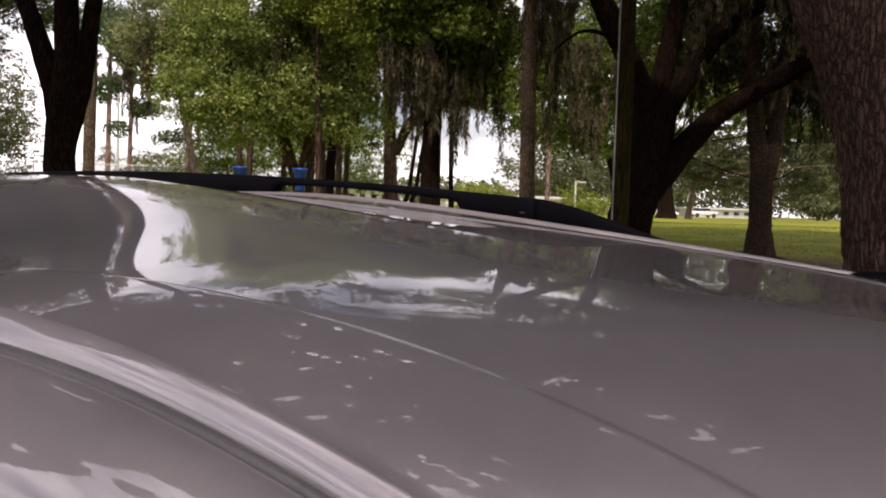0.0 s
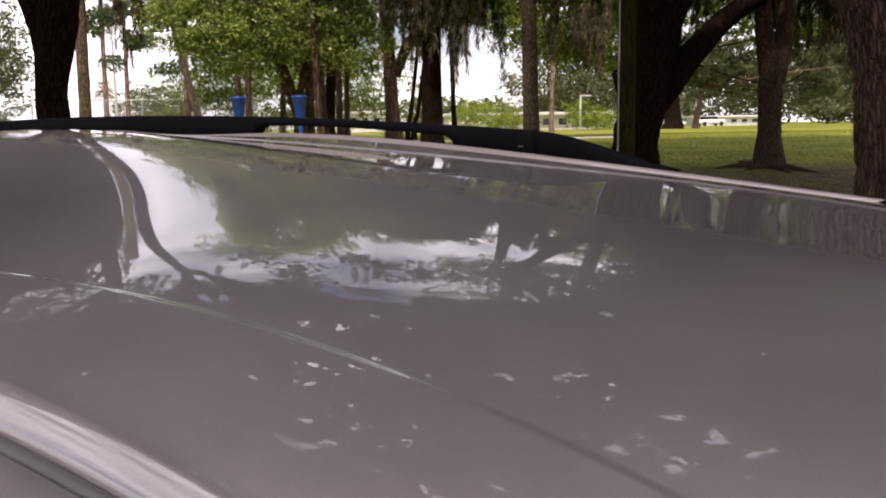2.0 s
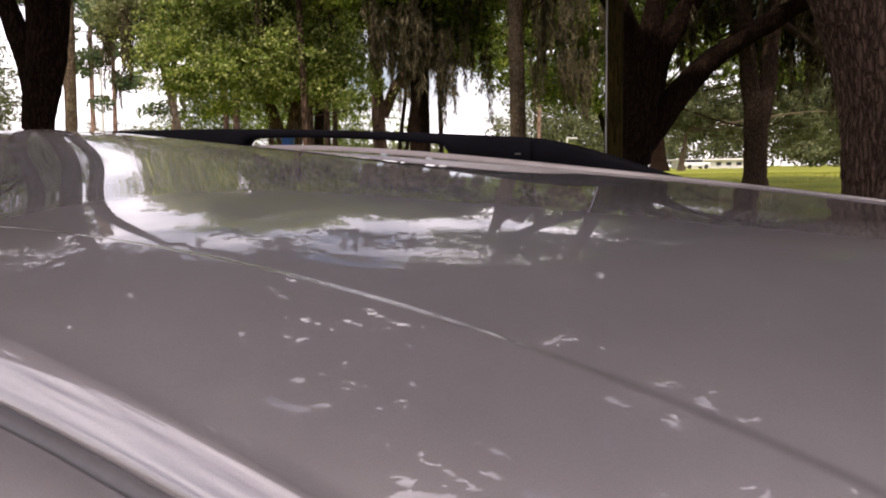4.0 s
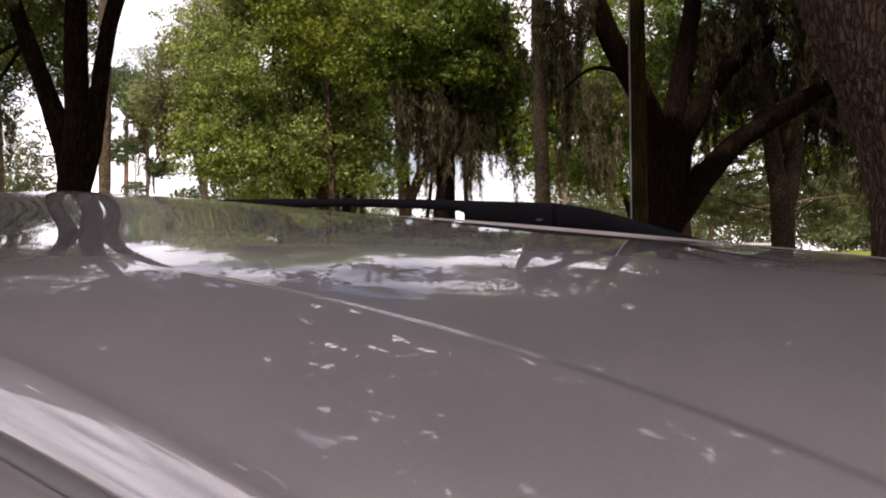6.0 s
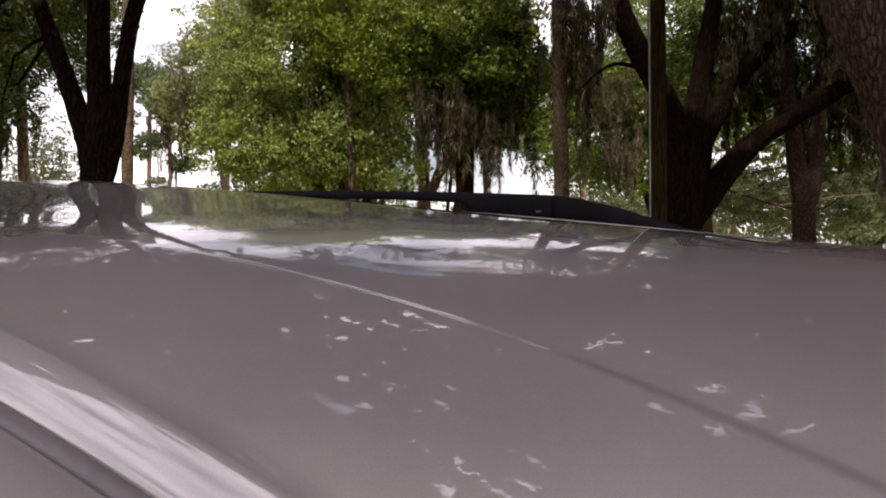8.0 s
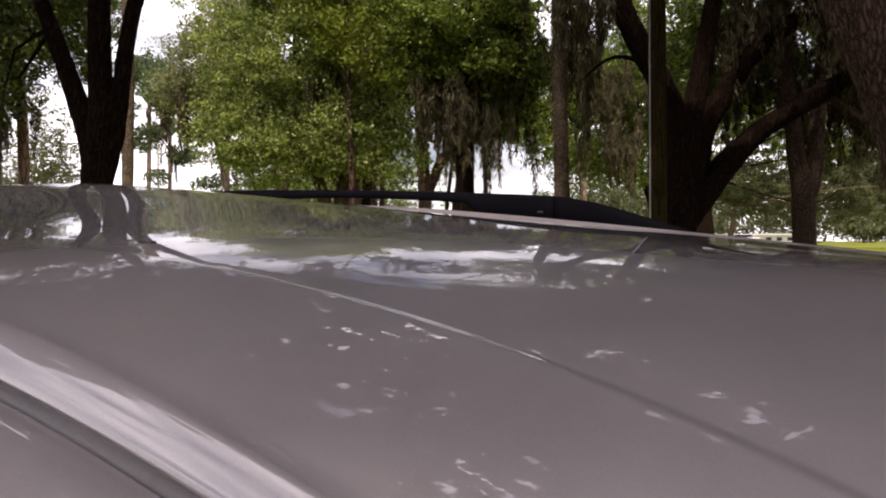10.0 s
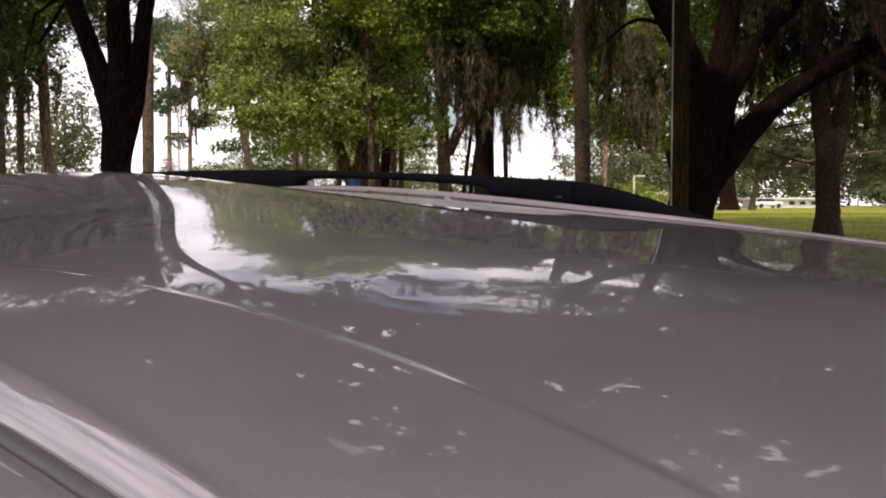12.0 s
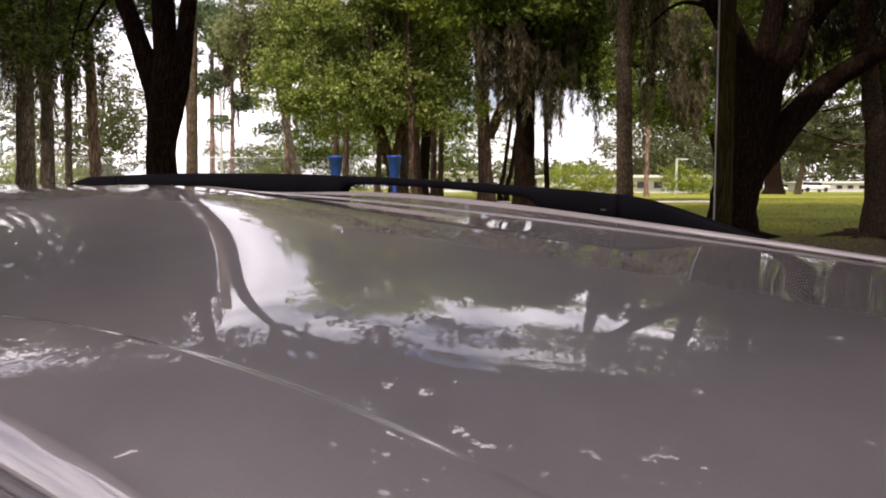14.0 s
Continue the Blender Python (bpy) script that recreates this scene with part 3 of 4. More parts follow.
def car_body():
    """Lower body, glass house, wheels and lamps of the car."""
    hw = 0.94
    secs = []
    for s, w, zb, zt in ((-1.95, 0.55, 0.42, 0.62), (-1.92, 0.78, 0.32, 0.80), (-1.75, 0.88, 0.28, 0.95), (-1.2, 0.93, 0.27, 1.05), (-0.85, 0.94, 0.27, 1.10),
                          (0.0, hw, 0.27, 1.12), (1.2, hw, 0.27, 1.13), (2.4, hw, 0.28, 1.14), (3.1, 0.92, 0.32, 1.14), (3.38, 0.84, 0.42, 1.08), (3.44, 0.7, 0.5, 0.9)):
        ring = [(-w * 0.86, zb), (-w * 0.97, zb + 0.08), (-w, zb + 0.35 * (zt - zb)), (-w * 0.985, zb + 0.8 * (zt - zb)), (-w * 0.95, zt - 0.02), (-w * 0.90, zt), (-w * 0.45, zt + 0.03),
                (0, zt + 0.04), (w * 0.45, zt + 0.03), (w * 0.90, zt), (w * 0.95, zt - 0.02), (w * 0.985, zb + 0.8 * (zt - zb)), (w, zb + 0.35 * (zt - zb)), (w * 0.97, zb + 0.08), (w * 0.86, zb)]
        secs.append([car_xyz(s, CAR_N + a, z) for a, z in ring])
    body = loft("body", secs, M_PAINT, car, closed=True)
    bm = bmesh.new()
    bm.from_mesh(body.data)
    bmesh.ops.holes_fill(bm, edges=[e for e in bm.edges if e.is_boundary], sides=0)
    bmesh.ops.recalc_face_normals(bm, faces=bm.faces)
    bm.to_mesh(body.data)
    bm.free()

    def pane(name, corners, label=""):
        bm = bmesh.new()
        vs = [bm.verts.new(c) for c in corners]
        bm.faces.new(vs)
        bmesh.ops.subdivide_edges(bm, edges=list(bm.edges), cuts=3, use_grid_fill=True)
        bmesh.ops.solidify(bm, geom=list(bm.faces), thickness=0.005)
        return part(name, bm, M_GLASS_DARK, car, label)

    zr = lambda s, far: roof_z(s, N1 if far else edge_n(s)) - 0.155  # noqa: E731
    for far in (False, True):
        nt, nb = (N1 + 0.118, CAR_N + 0.84) if far else (edge_n(1.0) - 0.118, CAR_N - 0.84)
        cuts = (-0.28, 0.85, 1.95, 3.02)
        for a, b in zip(cuts, cuts[1:]):
            a2 = a - 0.5 if a < 0 else a
            pane("side_window", [car_xyz(a2 + 0.03, nb, 1.13), car_xyz(b - 0.03, nb, 1.13), car_xyz(b - 0.03, nt, zr(b, far)), car_xyz(a + 0.03, nt, zr(a, far))], "dark tinted side window")
        for s in (0.85, 1.95):
            bm = box((0.055, 0.02, 0.62), car_xyz(s, (nt + nb) / 2, 1.38), 0.006)
            part("door_pillar", bm, M_BLACK, car)
    pane("windscreen", [car_xyz(-0.95, CAR_N - 0.82, 1.13), car_xyz(-0.95, CAR_N + 0.82, 1.13), car_xyz(-0.30, N1 + 0.02, roof_z(-0.3, N1) - 0.02), car_xyz(-0.30, edge_n(-0.3) - 0.02, roof_z(-0.3, edge_n(-0.3)) - 0.02)], "dark windscreen")
    pane("rear_window", [car_xyz(3.36, CAR_N - 0.78, 1.12), car_xyz(3.36, CAR_N + 0.78, 1.12), car_xyz(3.10, N1 + 0.02, roof_z(3.1, N1) - 0.02), car_xyz(3.10, edge_n(3.1) - 0.02, roof_z(3.1, edge_n(3.1)) - 0.02)], "dark rear window")
    for s in (-1.15, 2.45):
        for n in (CAR_N - 0.86, CAR_N + 0.86):
            bm = bmesh.new()
            bmesh.ops.create_cone(bm, cap_ends=True, segments=40, radius1=0.36, radius2=0.36, depth=0.22, matrix=Matrix.Translation(car_xyz(s, n, 0.36)) @ Matrix.Rotation(math.pi / 2, 4, "X"))
            bmesh.ops.bevel(bm, geom=[e for e in bm.edges if len(e.link_faces) == 2 and any(len(f.verts) > 4 for f in e.link_faces)], offset=0.03, segments=3, affect="EDGES")
            wheel = part("wheel", bm, M_RUBBER, car, "black tyre", True)
            bm = bmesh.new()
            bmesh.ops.create_cone(bm, cap_ends=True, segments=32, radius1=0.23, radius2=0.23, depth=0.225, matrix=Matrix.Translation(car_xyz(s, n, 0.36)) @ Matrix.Rotation(math.pi / 2, 4, "X"))
            part("rim", bm, M_CHROME, wheel, "bright metal rim")
    for n in (CAR_N - 0.68, CAR_N + 0.68):
        part("headlamp", box((0.12, 0.32, 0.13), car_xyz(-1.84, n, 0.78), 0.03), M_LAMP_CLEAR, car, "clear headlamp")
        part("tail_lamp", box((0.10, 0.16, 0.34), car_xyz(3.36, n, 0.95), 0.03), M_LAMP_RED, car, "red tail lamp")


car_body()


# ---- trees ----
def up(x, y, r, top, lean=(0, 0), taper=0.6, n=5, wob=0.0, low=None):
    """Rows for a trunk that rises from the ground at x, y."""
    z0 = rise(x, y) if low is None else low
    rows = []
    for k in range(n + 1):
        t = k / n
        rows.append((x + lean[0] * t + wob * math.sin(5 * t + x), y + lean[1] * t, z0 + (top - z0) * t, r * (1 - (1 - taper) * t)))
    return rows


def base(x, y):
    return (x, y, rise(x, y))


# three-stemmed oak
FK = (-3.64, 11.2)
tree("oak_tree", base(*FK), "oak in shade-darkened bark that forks into three rising stems", [(*FK, 0, 0.21), (*FK, 1.6, 0.20), (-3.63, 11.2, 2.45, 0.195), (-3.62, 11.3, 2.9, 0.205), (-3.60, 11.35, 3.5, 0.175), (-3.63, 11.39, 4.3, 0.155), (-3.62, 11.4, 5.3, 0.14), (-3.60, 11.4, 7.0, 0.10)],
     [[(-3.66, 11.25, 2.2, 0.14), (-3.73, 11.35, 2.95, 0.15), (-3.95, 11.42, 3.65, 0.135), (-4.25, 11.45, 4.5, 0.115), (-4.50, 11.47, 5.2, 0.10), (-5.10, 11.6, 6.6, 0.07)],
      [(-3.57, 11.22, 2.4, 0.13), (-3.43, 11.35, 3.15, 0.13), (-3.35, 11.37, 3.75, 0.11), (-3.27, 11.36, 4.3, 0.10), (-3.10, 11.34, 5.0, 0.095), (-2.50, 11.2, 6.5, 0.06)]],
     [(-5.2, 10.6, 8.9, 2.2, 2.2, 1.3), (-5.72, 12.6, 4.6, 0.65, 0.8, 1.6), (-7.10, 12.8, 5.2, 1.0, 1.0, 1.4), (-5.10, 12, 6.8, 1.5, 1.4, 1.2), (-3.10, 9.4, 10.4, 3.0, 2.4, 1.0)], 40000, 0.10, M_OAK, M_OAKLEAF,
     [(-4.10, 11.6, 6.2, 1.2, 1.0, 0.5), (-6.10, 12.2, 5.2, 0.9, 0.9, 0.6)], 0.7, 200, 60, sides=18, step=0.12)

# large oak with spreading limbs behind the pole
OK = (5.42, 15.62)
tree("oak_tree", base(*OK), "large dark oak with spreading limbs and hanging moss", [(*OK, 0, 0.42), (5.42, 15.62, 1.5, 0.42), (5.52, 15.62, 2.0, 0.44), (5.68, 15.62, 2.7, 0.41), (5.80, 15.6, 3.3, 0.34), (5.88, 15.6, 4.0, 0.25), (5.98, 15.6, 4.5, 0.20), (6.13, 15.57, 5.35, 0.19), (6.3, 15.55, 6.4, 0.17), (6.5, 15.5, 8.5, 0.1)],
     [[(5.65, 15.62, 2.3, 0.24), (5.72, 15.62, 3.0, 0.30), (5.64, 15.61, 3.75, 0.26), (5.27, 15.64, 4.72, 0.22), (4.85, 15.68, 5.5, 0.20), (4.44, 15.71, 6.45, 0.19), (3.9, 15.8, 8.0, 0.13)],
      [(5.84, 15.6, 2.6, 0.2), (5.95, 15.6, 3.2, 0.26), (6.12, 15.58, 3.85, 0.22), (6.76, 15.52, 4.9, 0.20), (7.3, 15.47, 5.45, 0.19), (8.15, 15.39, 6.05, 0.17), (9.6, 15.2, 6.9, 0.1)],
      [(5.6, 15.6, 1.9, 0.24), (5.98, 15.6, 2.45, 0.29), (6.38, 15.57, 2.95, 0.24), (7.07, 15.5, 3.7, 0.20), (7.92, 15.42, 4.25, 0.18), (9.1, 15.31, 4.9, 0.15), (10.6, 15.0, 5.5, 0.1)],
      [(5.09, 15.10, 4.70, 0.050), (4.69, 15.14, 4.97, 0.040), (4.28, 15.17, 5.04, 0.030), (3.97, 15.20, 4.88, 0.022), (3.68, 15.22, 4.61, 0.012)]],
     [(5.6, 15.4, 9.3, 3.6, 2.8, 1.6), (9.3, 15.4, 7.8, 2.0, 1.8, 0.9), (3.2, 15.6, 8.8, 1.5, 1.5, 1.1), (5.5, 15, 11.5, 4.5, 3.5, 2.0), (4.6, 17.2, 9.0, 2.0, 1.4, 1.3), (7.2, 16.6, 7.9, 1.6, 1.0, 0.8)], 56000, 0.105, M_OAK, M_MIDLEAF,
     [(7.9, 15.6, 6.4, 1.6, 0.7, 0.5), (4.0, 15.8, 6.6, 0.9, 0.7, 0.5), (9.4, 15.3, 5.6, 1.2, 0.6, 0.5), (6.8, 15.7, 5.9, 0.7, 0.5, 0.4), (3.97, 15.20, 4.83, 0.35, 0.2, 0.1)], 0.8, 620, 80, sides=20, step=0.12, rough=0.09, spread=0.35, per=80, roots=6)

# thick trunk close beside the car
BG = (5.40, 7.55)
BIG_OAK = tree("oak_tree", base(*BG), "thick grey-brown oak trunk with ridged bark beside the car", [(*BG, 0, 0.55), (5.39, 7.55, 1.2, 0.55), (5.33, 7.55, 2.0, 0.54), (5.22, 7.55, 2.6, 0.54), (5.00, 7.55, 3.2, 0.54), (4.62, 7.55, 3.9, 0.50), (4.0, 7.5, 5.2, 0.40), (3.3, 7.3, 7.0, 0.25)],
     [[(5.45, 7.55, 2.9, 0.36), (5.95, 7.6, 4.0, 0.3), (6.6, 7.6, 5.6, 0.2)]],
     [(3.2, 7.2, 8.3, 2.4, 2.2, 0.7), (6.6, 7.6, 8.0, 2.6, 3.0, 1.6), (9.0, 9.5, 7.0, 2.6, 2.4, 2.0), (8.0, 5.0, 7.4, 2.2, 2.2, 1.5), (6.6, 11.2, 8.0, 2.0, 1.5, 1.3), (5.6, 10.0, 7.0, 1.6, 1.2, 0.9), (7.6, 9.2, 6.6, 1.6, 1.2, 1.0), (7.4, 2.4, 8.0, 3.0, 2.6, 1.2), (10.2, 6.0, 9.0, 2.6, 2.6, 1.5), (11.6, 12.4, 6.0, 2.4, 2.0, 2.4), (12.6, 10.4, 6.0, 2.2, 2.0, 2.4),
      # clumps out of view, added across the sun's path to shade the car
      *[(x + 0.6 * math.sin(3 * y + x), y + 0.6 * math.sin(2 * x), 9.8 + 0.8 * math.sin(2.1 * x + y), 1.3, 1.0, 0.6) for x in (-2.4, -0.6, 1.2) for y in (-5.4, -4.1)],
      *[(x, 12.6 + 0.5 * math.sin(3 * x), 7.9 + 0.4 * math.sin(5 * x), 0.8, 0.5, 0.4) for x in range(-5, 8, 2)],
      *[(-1.6 + 0.85 * k, 12.7 + 0.5 * math.sin(5 * k), 7.1 + 0.5 * math.sin(2.3 * k), 0.42, 0.4, 0.5) for k in range(13)]], 66000, 0.165, M_OAK_LIGHT, M_OAKLEAF, [(0.5, 12.4, 8.4, 5.5, 0.7, 0.4)], 0.9, 110, 50, clump=0.42, sides=40, step=0.06, rough=0.05, spread=0.12)



def outer_crown(root, x0, x1, y0, y1, leaf, layers, seed):
    """The leafy underside of the big oak's crown over the car, closed but for small clustered gaps and a ragged edge."""
    rng = np.random.default_rng(seed)
    o = np.array(root.location)
    x, y = [a.ravel() for a in np.meshgrid(np.arange(x0, x1, 0.2), np.arange(y0, y1, 0.2))]
    x, y = np.tile(x, layers), np.tile(y, layers)
    x, y = x + rng.uniform(-0.1, 0.1, len(x)), y + rng.uniform(-0.1, 0.1, len(x))

    def field(scale, n=7, along=1.0):
        total = np.zeros(len(x))
        for _ in range(n):
            a, ph = rng.uniform(0, 2 * math.pi, 2)
            total += np.sin((x * math.cos(a) + y * along * math.sin(a)) * 2 * math.pi / (scale * rng.uniform(0.7, 1.4)) + ph)
        return total / math.sqrt(n / 2)

    cluster, gap, ragged = field(3.2), field(0.42, 9, 0.42), field(1.3)
    keep = ~((gap > 1.75 - 1.0 * np.clip(cluster, -1.2, 1.2)) & (gap > 0.6) & (rng.random(len(x)) > 0.09)) & (y < y1 - 0.9 + 0.45 * ragged) & (y > y0 + 0.6 + 0.4 * ragged)
    z = 9.3 + 0.5 * np.sin(0.8 * x + 0.5 * y) + 0.35 * np.sin(1.7 * y - 0.6 * x) + rng.uniform(-0.13, 0.13, len(x))
    v, f = leaf_cloud(np.column_stack([x, y, z])[keep] - o, leaf, rng)
    tagged(child("outer_crown", mesh_arrays("outer_crown", v, f, M_OAKLEAF), root), kind="stuff")


outer_crown(BIG_OAK, -9.5, 11.5, -0.8, 13.6, 0.3, 16, 77)

# broad light-green tree in the middle
LF = (-1.15, 22.3)
tree("maple_tree", base(*LF), "broad leafy tree with light yellow-green foliage", [(*LF, 0, 0.17), (-1.20, 22.3, 2.2, 0.16), (-1.55, 22.2, 3.3, 0.15), (-2.00, 22.1, 4.6, 0.13), (-2.10, 22, 7, 0.08)],
     [[(-1.20, 22.3, 2.4, 0.1), (-0.90, 22.2, 3.6, 0.09), (-0.50, 22.2, 5.2, 0.06)], [(-1.80, 22.15, 4.0, 0.09), (-2.80, 22, 5.0, 0.07), (-3.50, 22, 6.0, 0.05)]],
     [(-2.10, 22, 6.6, 2.3, 1.8, 2.4), (-3.50, 22, 5.0, 1.2, 1.2, 1.5), (-0.30, 22, 5.0, 1.15, 1.2, 1.6), (-1.60, 21.6, 8.9, 2.2, 1.8, 1.5), (-2.00, 21.4, 4.4, 1.6, 0.9, 0.9), (-1.0, 21.8, 4.0, 1.3, 1.0, 0.8), (0.3, 21.6, 4.0, 0.9, 0.9, 0.9), (-2.7, 21.6, 3.8, 1.2, 0.9, 0.7)], 114000, 0.095, M_OAK_LIGHT, M_MAPLE,
     [(-1.00, 21.6, 6.2, 1.5, 0.6, 1.2)], 0.9, 120, 80, clump=0.38, per=80)

# extra tree: its yellow-green leaves paint the maple's sunlit top
YL = (-0.6, 20.9)
tree("maple_tree", base(*YL), "added tree whose yellow-green crown stands for the maple's sunlit top", up(*YL, 0.10, 8.0, (-0.2, 0)), (), [(-0.9, 20.6, 7.1, 1.1, 0.8, 1.1), (0.1, 20.4, 6.3, 0.8, 0.7, 0.7), (0.4, 20.6, 7.8, 0.8, 0.7, 0.9)], 13000, 0.092, M_OAK_LIGHT, M_BUSH, (), 1, 0, 20, clump=0.38, per=80)

# dark mossy oak right of the middle
DK = (2.02, 20.1)
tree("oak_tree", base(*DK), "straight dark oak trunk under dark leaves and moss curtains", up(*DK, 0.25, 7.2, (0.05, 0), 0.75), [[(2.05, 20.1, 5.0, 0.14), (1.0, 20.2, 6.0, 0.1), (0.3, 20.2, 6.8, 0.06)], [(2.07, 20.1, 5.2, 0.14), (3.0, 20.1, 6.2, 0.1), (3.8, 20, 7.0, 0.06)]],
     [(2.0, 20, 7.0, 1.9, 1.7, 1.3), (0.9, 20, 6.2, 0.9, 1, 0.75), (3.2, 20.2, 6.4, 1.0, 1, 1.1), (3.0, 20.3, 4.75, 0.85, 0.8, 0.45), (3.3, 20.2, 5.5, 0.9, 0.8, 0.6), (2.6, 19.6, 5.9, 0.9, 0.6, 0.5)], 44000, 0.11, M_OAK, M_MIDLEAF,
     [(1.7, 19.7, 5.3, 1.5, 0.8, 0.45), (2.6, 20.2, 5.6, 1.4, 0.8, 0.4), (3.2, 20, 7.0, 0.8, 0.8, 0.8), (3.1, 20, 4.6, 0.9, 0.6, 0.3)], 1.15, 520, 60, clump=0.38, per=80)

# pale twin oak with an arching limb
AR = (1.45, 26.0)
tree("oak_tree", base(*AR), "pale-barked oak with an arching side limb", up(*AR, 0.24, 6.5, (-0.2, 0), 0.7), [[(1.55, 26, 3.3, 0.14), (1.9, 25.8, 4.2, 0.16), (2.4, 25.7, 4.7, 0.15), (2.9, 25.7, 5.6, 0.1)]],
     [(1.2, 26, 7.5, 2.4, 2, 1.8)], 12000, 0.13, M_OAK_LIGHT, M_OAKLEAF, [(1.0, 25.5, 5.6, 1.6, 0.8, 0.8)], 0.8, 170, 30)

# tall palm-like trunk
PT = (3.97, 18.1)
tree("palm_tree", base(*PT), "tall cabbage palm trunk with mottled brown bark", up(*PT, 0.165, 8.6, (-0.12, 0), 0.8), (), (), 0, 0.1, M_PALM, None, [(4.2, 18.3, 6.6, 0.7, 0.5, 1.0)], 1.1, 150, 0, sides=16, step=0.12, rough=0.06)

# the two-stemmed tree on the lawn
RT = (8.28, 16.05)
tree("oak_tree", base(*RT), "two-stemmed oak with roots spreading on the lawn", [(*RT, 0, 0.215), (8.28, 16.05, 1.6, 0.21), (8.27, 16.05, 2.6, 0.20), (8.14, 16.05, 3.3, 0.16), (8.0, 16.05, 4.6, 0.14), (7.75, 16.1, 7.0, 0.1)],
     [[(8.35, 16.05, 2.55, 0.17), (8.48, 16.05, 3.3, 0.155), (8.6, 16.05, 4.6, 0.14), (8.88, 16, 7.2, 0.1)]],
     [(8.6, 16.8, 7.6, 2.6, 2.0, 1.5), (9.4, 18.4, 5.9, 1.6, 1.2, 1.3), (11.2, 18.2, 5.5, 1.6, 1.2, 1.4), (13.2, 18.4, 5.8, 1.9, 1.4, 1.7), (7.4, 18.6, 5.8, 1.4, 1.2, 1.4), (9.5, 17, 10.2, 3.6, 2.6, 1.6), (12, 18, 8.0, 2.6, 1.8, 1.6)], 102000, 0.12, M_BROWNBARK, M_MIDLEAF,
     [(9.2, 17.2, 5.3, 1.8, 0.9, 0.8), (10.8, 16.8, 4.8, 1.6, 0.8, 0.7), (12.6, 17.5, 5.0, 1.4, 0.8, 0.8), (7.0, 17, 5.2, 0.9, 0.7, 0.6)], 0.95, 800, 50, sides=16, step=0.15, rough=0.1, roots=7)

# green trees behind the pole
GB = (10.3, 30.0)
tree("oak_tree", base(*GB), "leafy green tree hung with pale moss", up(*GB, 0.12, 6.6, (-1.6, 0)), (), [(5.0, 30, 5.8, 1.5, 1.2, 0.75), (6.2, 30, 6.3, 1.2, 1.2, 0.8), (8.0, 30, 5.7, 1.7, 1.5, 1.6), (7.3, 30, 7.4, 1.8, 1.5, 1.6), (9.6, 30, 6.6, 1.7, 1.5, 2.0), (7.4, 29, 4.6, 1.6, 1.2, 0.9), (9.0, 29, 4.4, 1.3, 1.2, 0.9), (5.9, 29, 5.0, 1.0, 1.0, 0.8)], 56000, 0.12, M_OAK, M_MIDLEAF,
     [(6.6, 26.5, 7.4, 1.5, 0.8, 1.0), (7.6, 27, 5.6, 1.3, 0.8, 0.8)], 1.1, 300, 40)
for k, (x, y, w, h) in enumerate(((3.4, 34, 2.4, 10.0), (-0.6, 33, 2.6, 9.5), (9.6, 28, 2.6, 8.6))):
    tree("oak_tree", base(x, y), "mossy oak in the shaded row of trees", up(x, y, 0.2, h, (0.4, 0)), (), [(x, y, h + 0.8, w, w * 0.8, 1.9), (x - w * 0.5, y, h - 1.4, w * 0.6, w * 0.5, 1.3), (x + w * 0.6, y, h - 1.0, w * 0.6, w * 0.5, 1.3)],
         22000, 0.13, M_OAK, M_MIDLEAF, [(x, y - 1, h - 1.3, w * 0.9, 0.8, 0.6)], 0.8, 120, 24, "oaks in the row")

# trunks under the middle canopy
for x, y, r, h, ln in ((-1.0, 24, 0.15, 5.5, 0.1), (-0.7, 27, 0.17, 6, -0.1), (-0.18, 30, 0.12, 6, 0.0), (0.05, 31, 0.11, 6, 0.1), (2.25, 31, 0.09, 6, 0.6), (2.5, 31.3, 0.09, 6, 0.7), (3.82, 30, 0.09, 6.4, -0.1), (-3.3, 30, 0.12, 6.5, 0.1), (-3.95, 33, 0.12, 6.5, 0.0), (-2.3, 32, 0.11, 6, 0.2)):
    tree("oak_tree", base(x, y), "slender trunk in the row with a small dark crown", up(x, y, r, h, (ln, 0), 0.7), (), [(x + ln, y, h + 0.8, 1.5, 1.3, 1.2)], 3600, 0.14, M_OAK_LIGHT if x < 1 else M_OAK, M_OAKLEAF,
         [(x + ln, y, h - 0.3, 1.0, 0.8, 0.4)], 1.2, 60, 12, "slender trees in the row", sides=10)

# left side: tall pines, palms, slim trunks
for x, y, r, h, mat, fol, lbl in ((-11.6, 24, 0.25, 7.5, M_GREYBARK, M_OAKLEAF, "stout trunk under dark leaves at the fence"), (-11.9, 26, 0.22, 8, M_GREYBARK, M_OAKLEAF, "stout trunk under dark leaves at the fence"),
                                  (-13.0, 30, 0.13, 8, M_GREYBARK, M_OAKLEAF, "slim pale trunk under dark leaves")):
    tree("oak_tree", base(x, y), lbl, up(x, y, r, h, (0.1, 0), 0.75), (), [(x - 0.3, y, h + 0.2, 2.0, 1.8, 1.8), (x + 0.2, y, h + 3.2, 2.2, 1.8, 1.6), (x + 0.6, y - 0.5, h - 1.2, 0.9, 0.9, 0.8), (x + 2.4, y, h + 0.2, 1.3, 1.2, 1.1), (x + 2.9, y, h + 1.6, 1.9, 1.4, 1.2)], 24000, 0.135, mat, fol, [(x, y - 0.6, h - 1.5, 1.2, 0.6, 0.6)], 1.2, 160, 20)
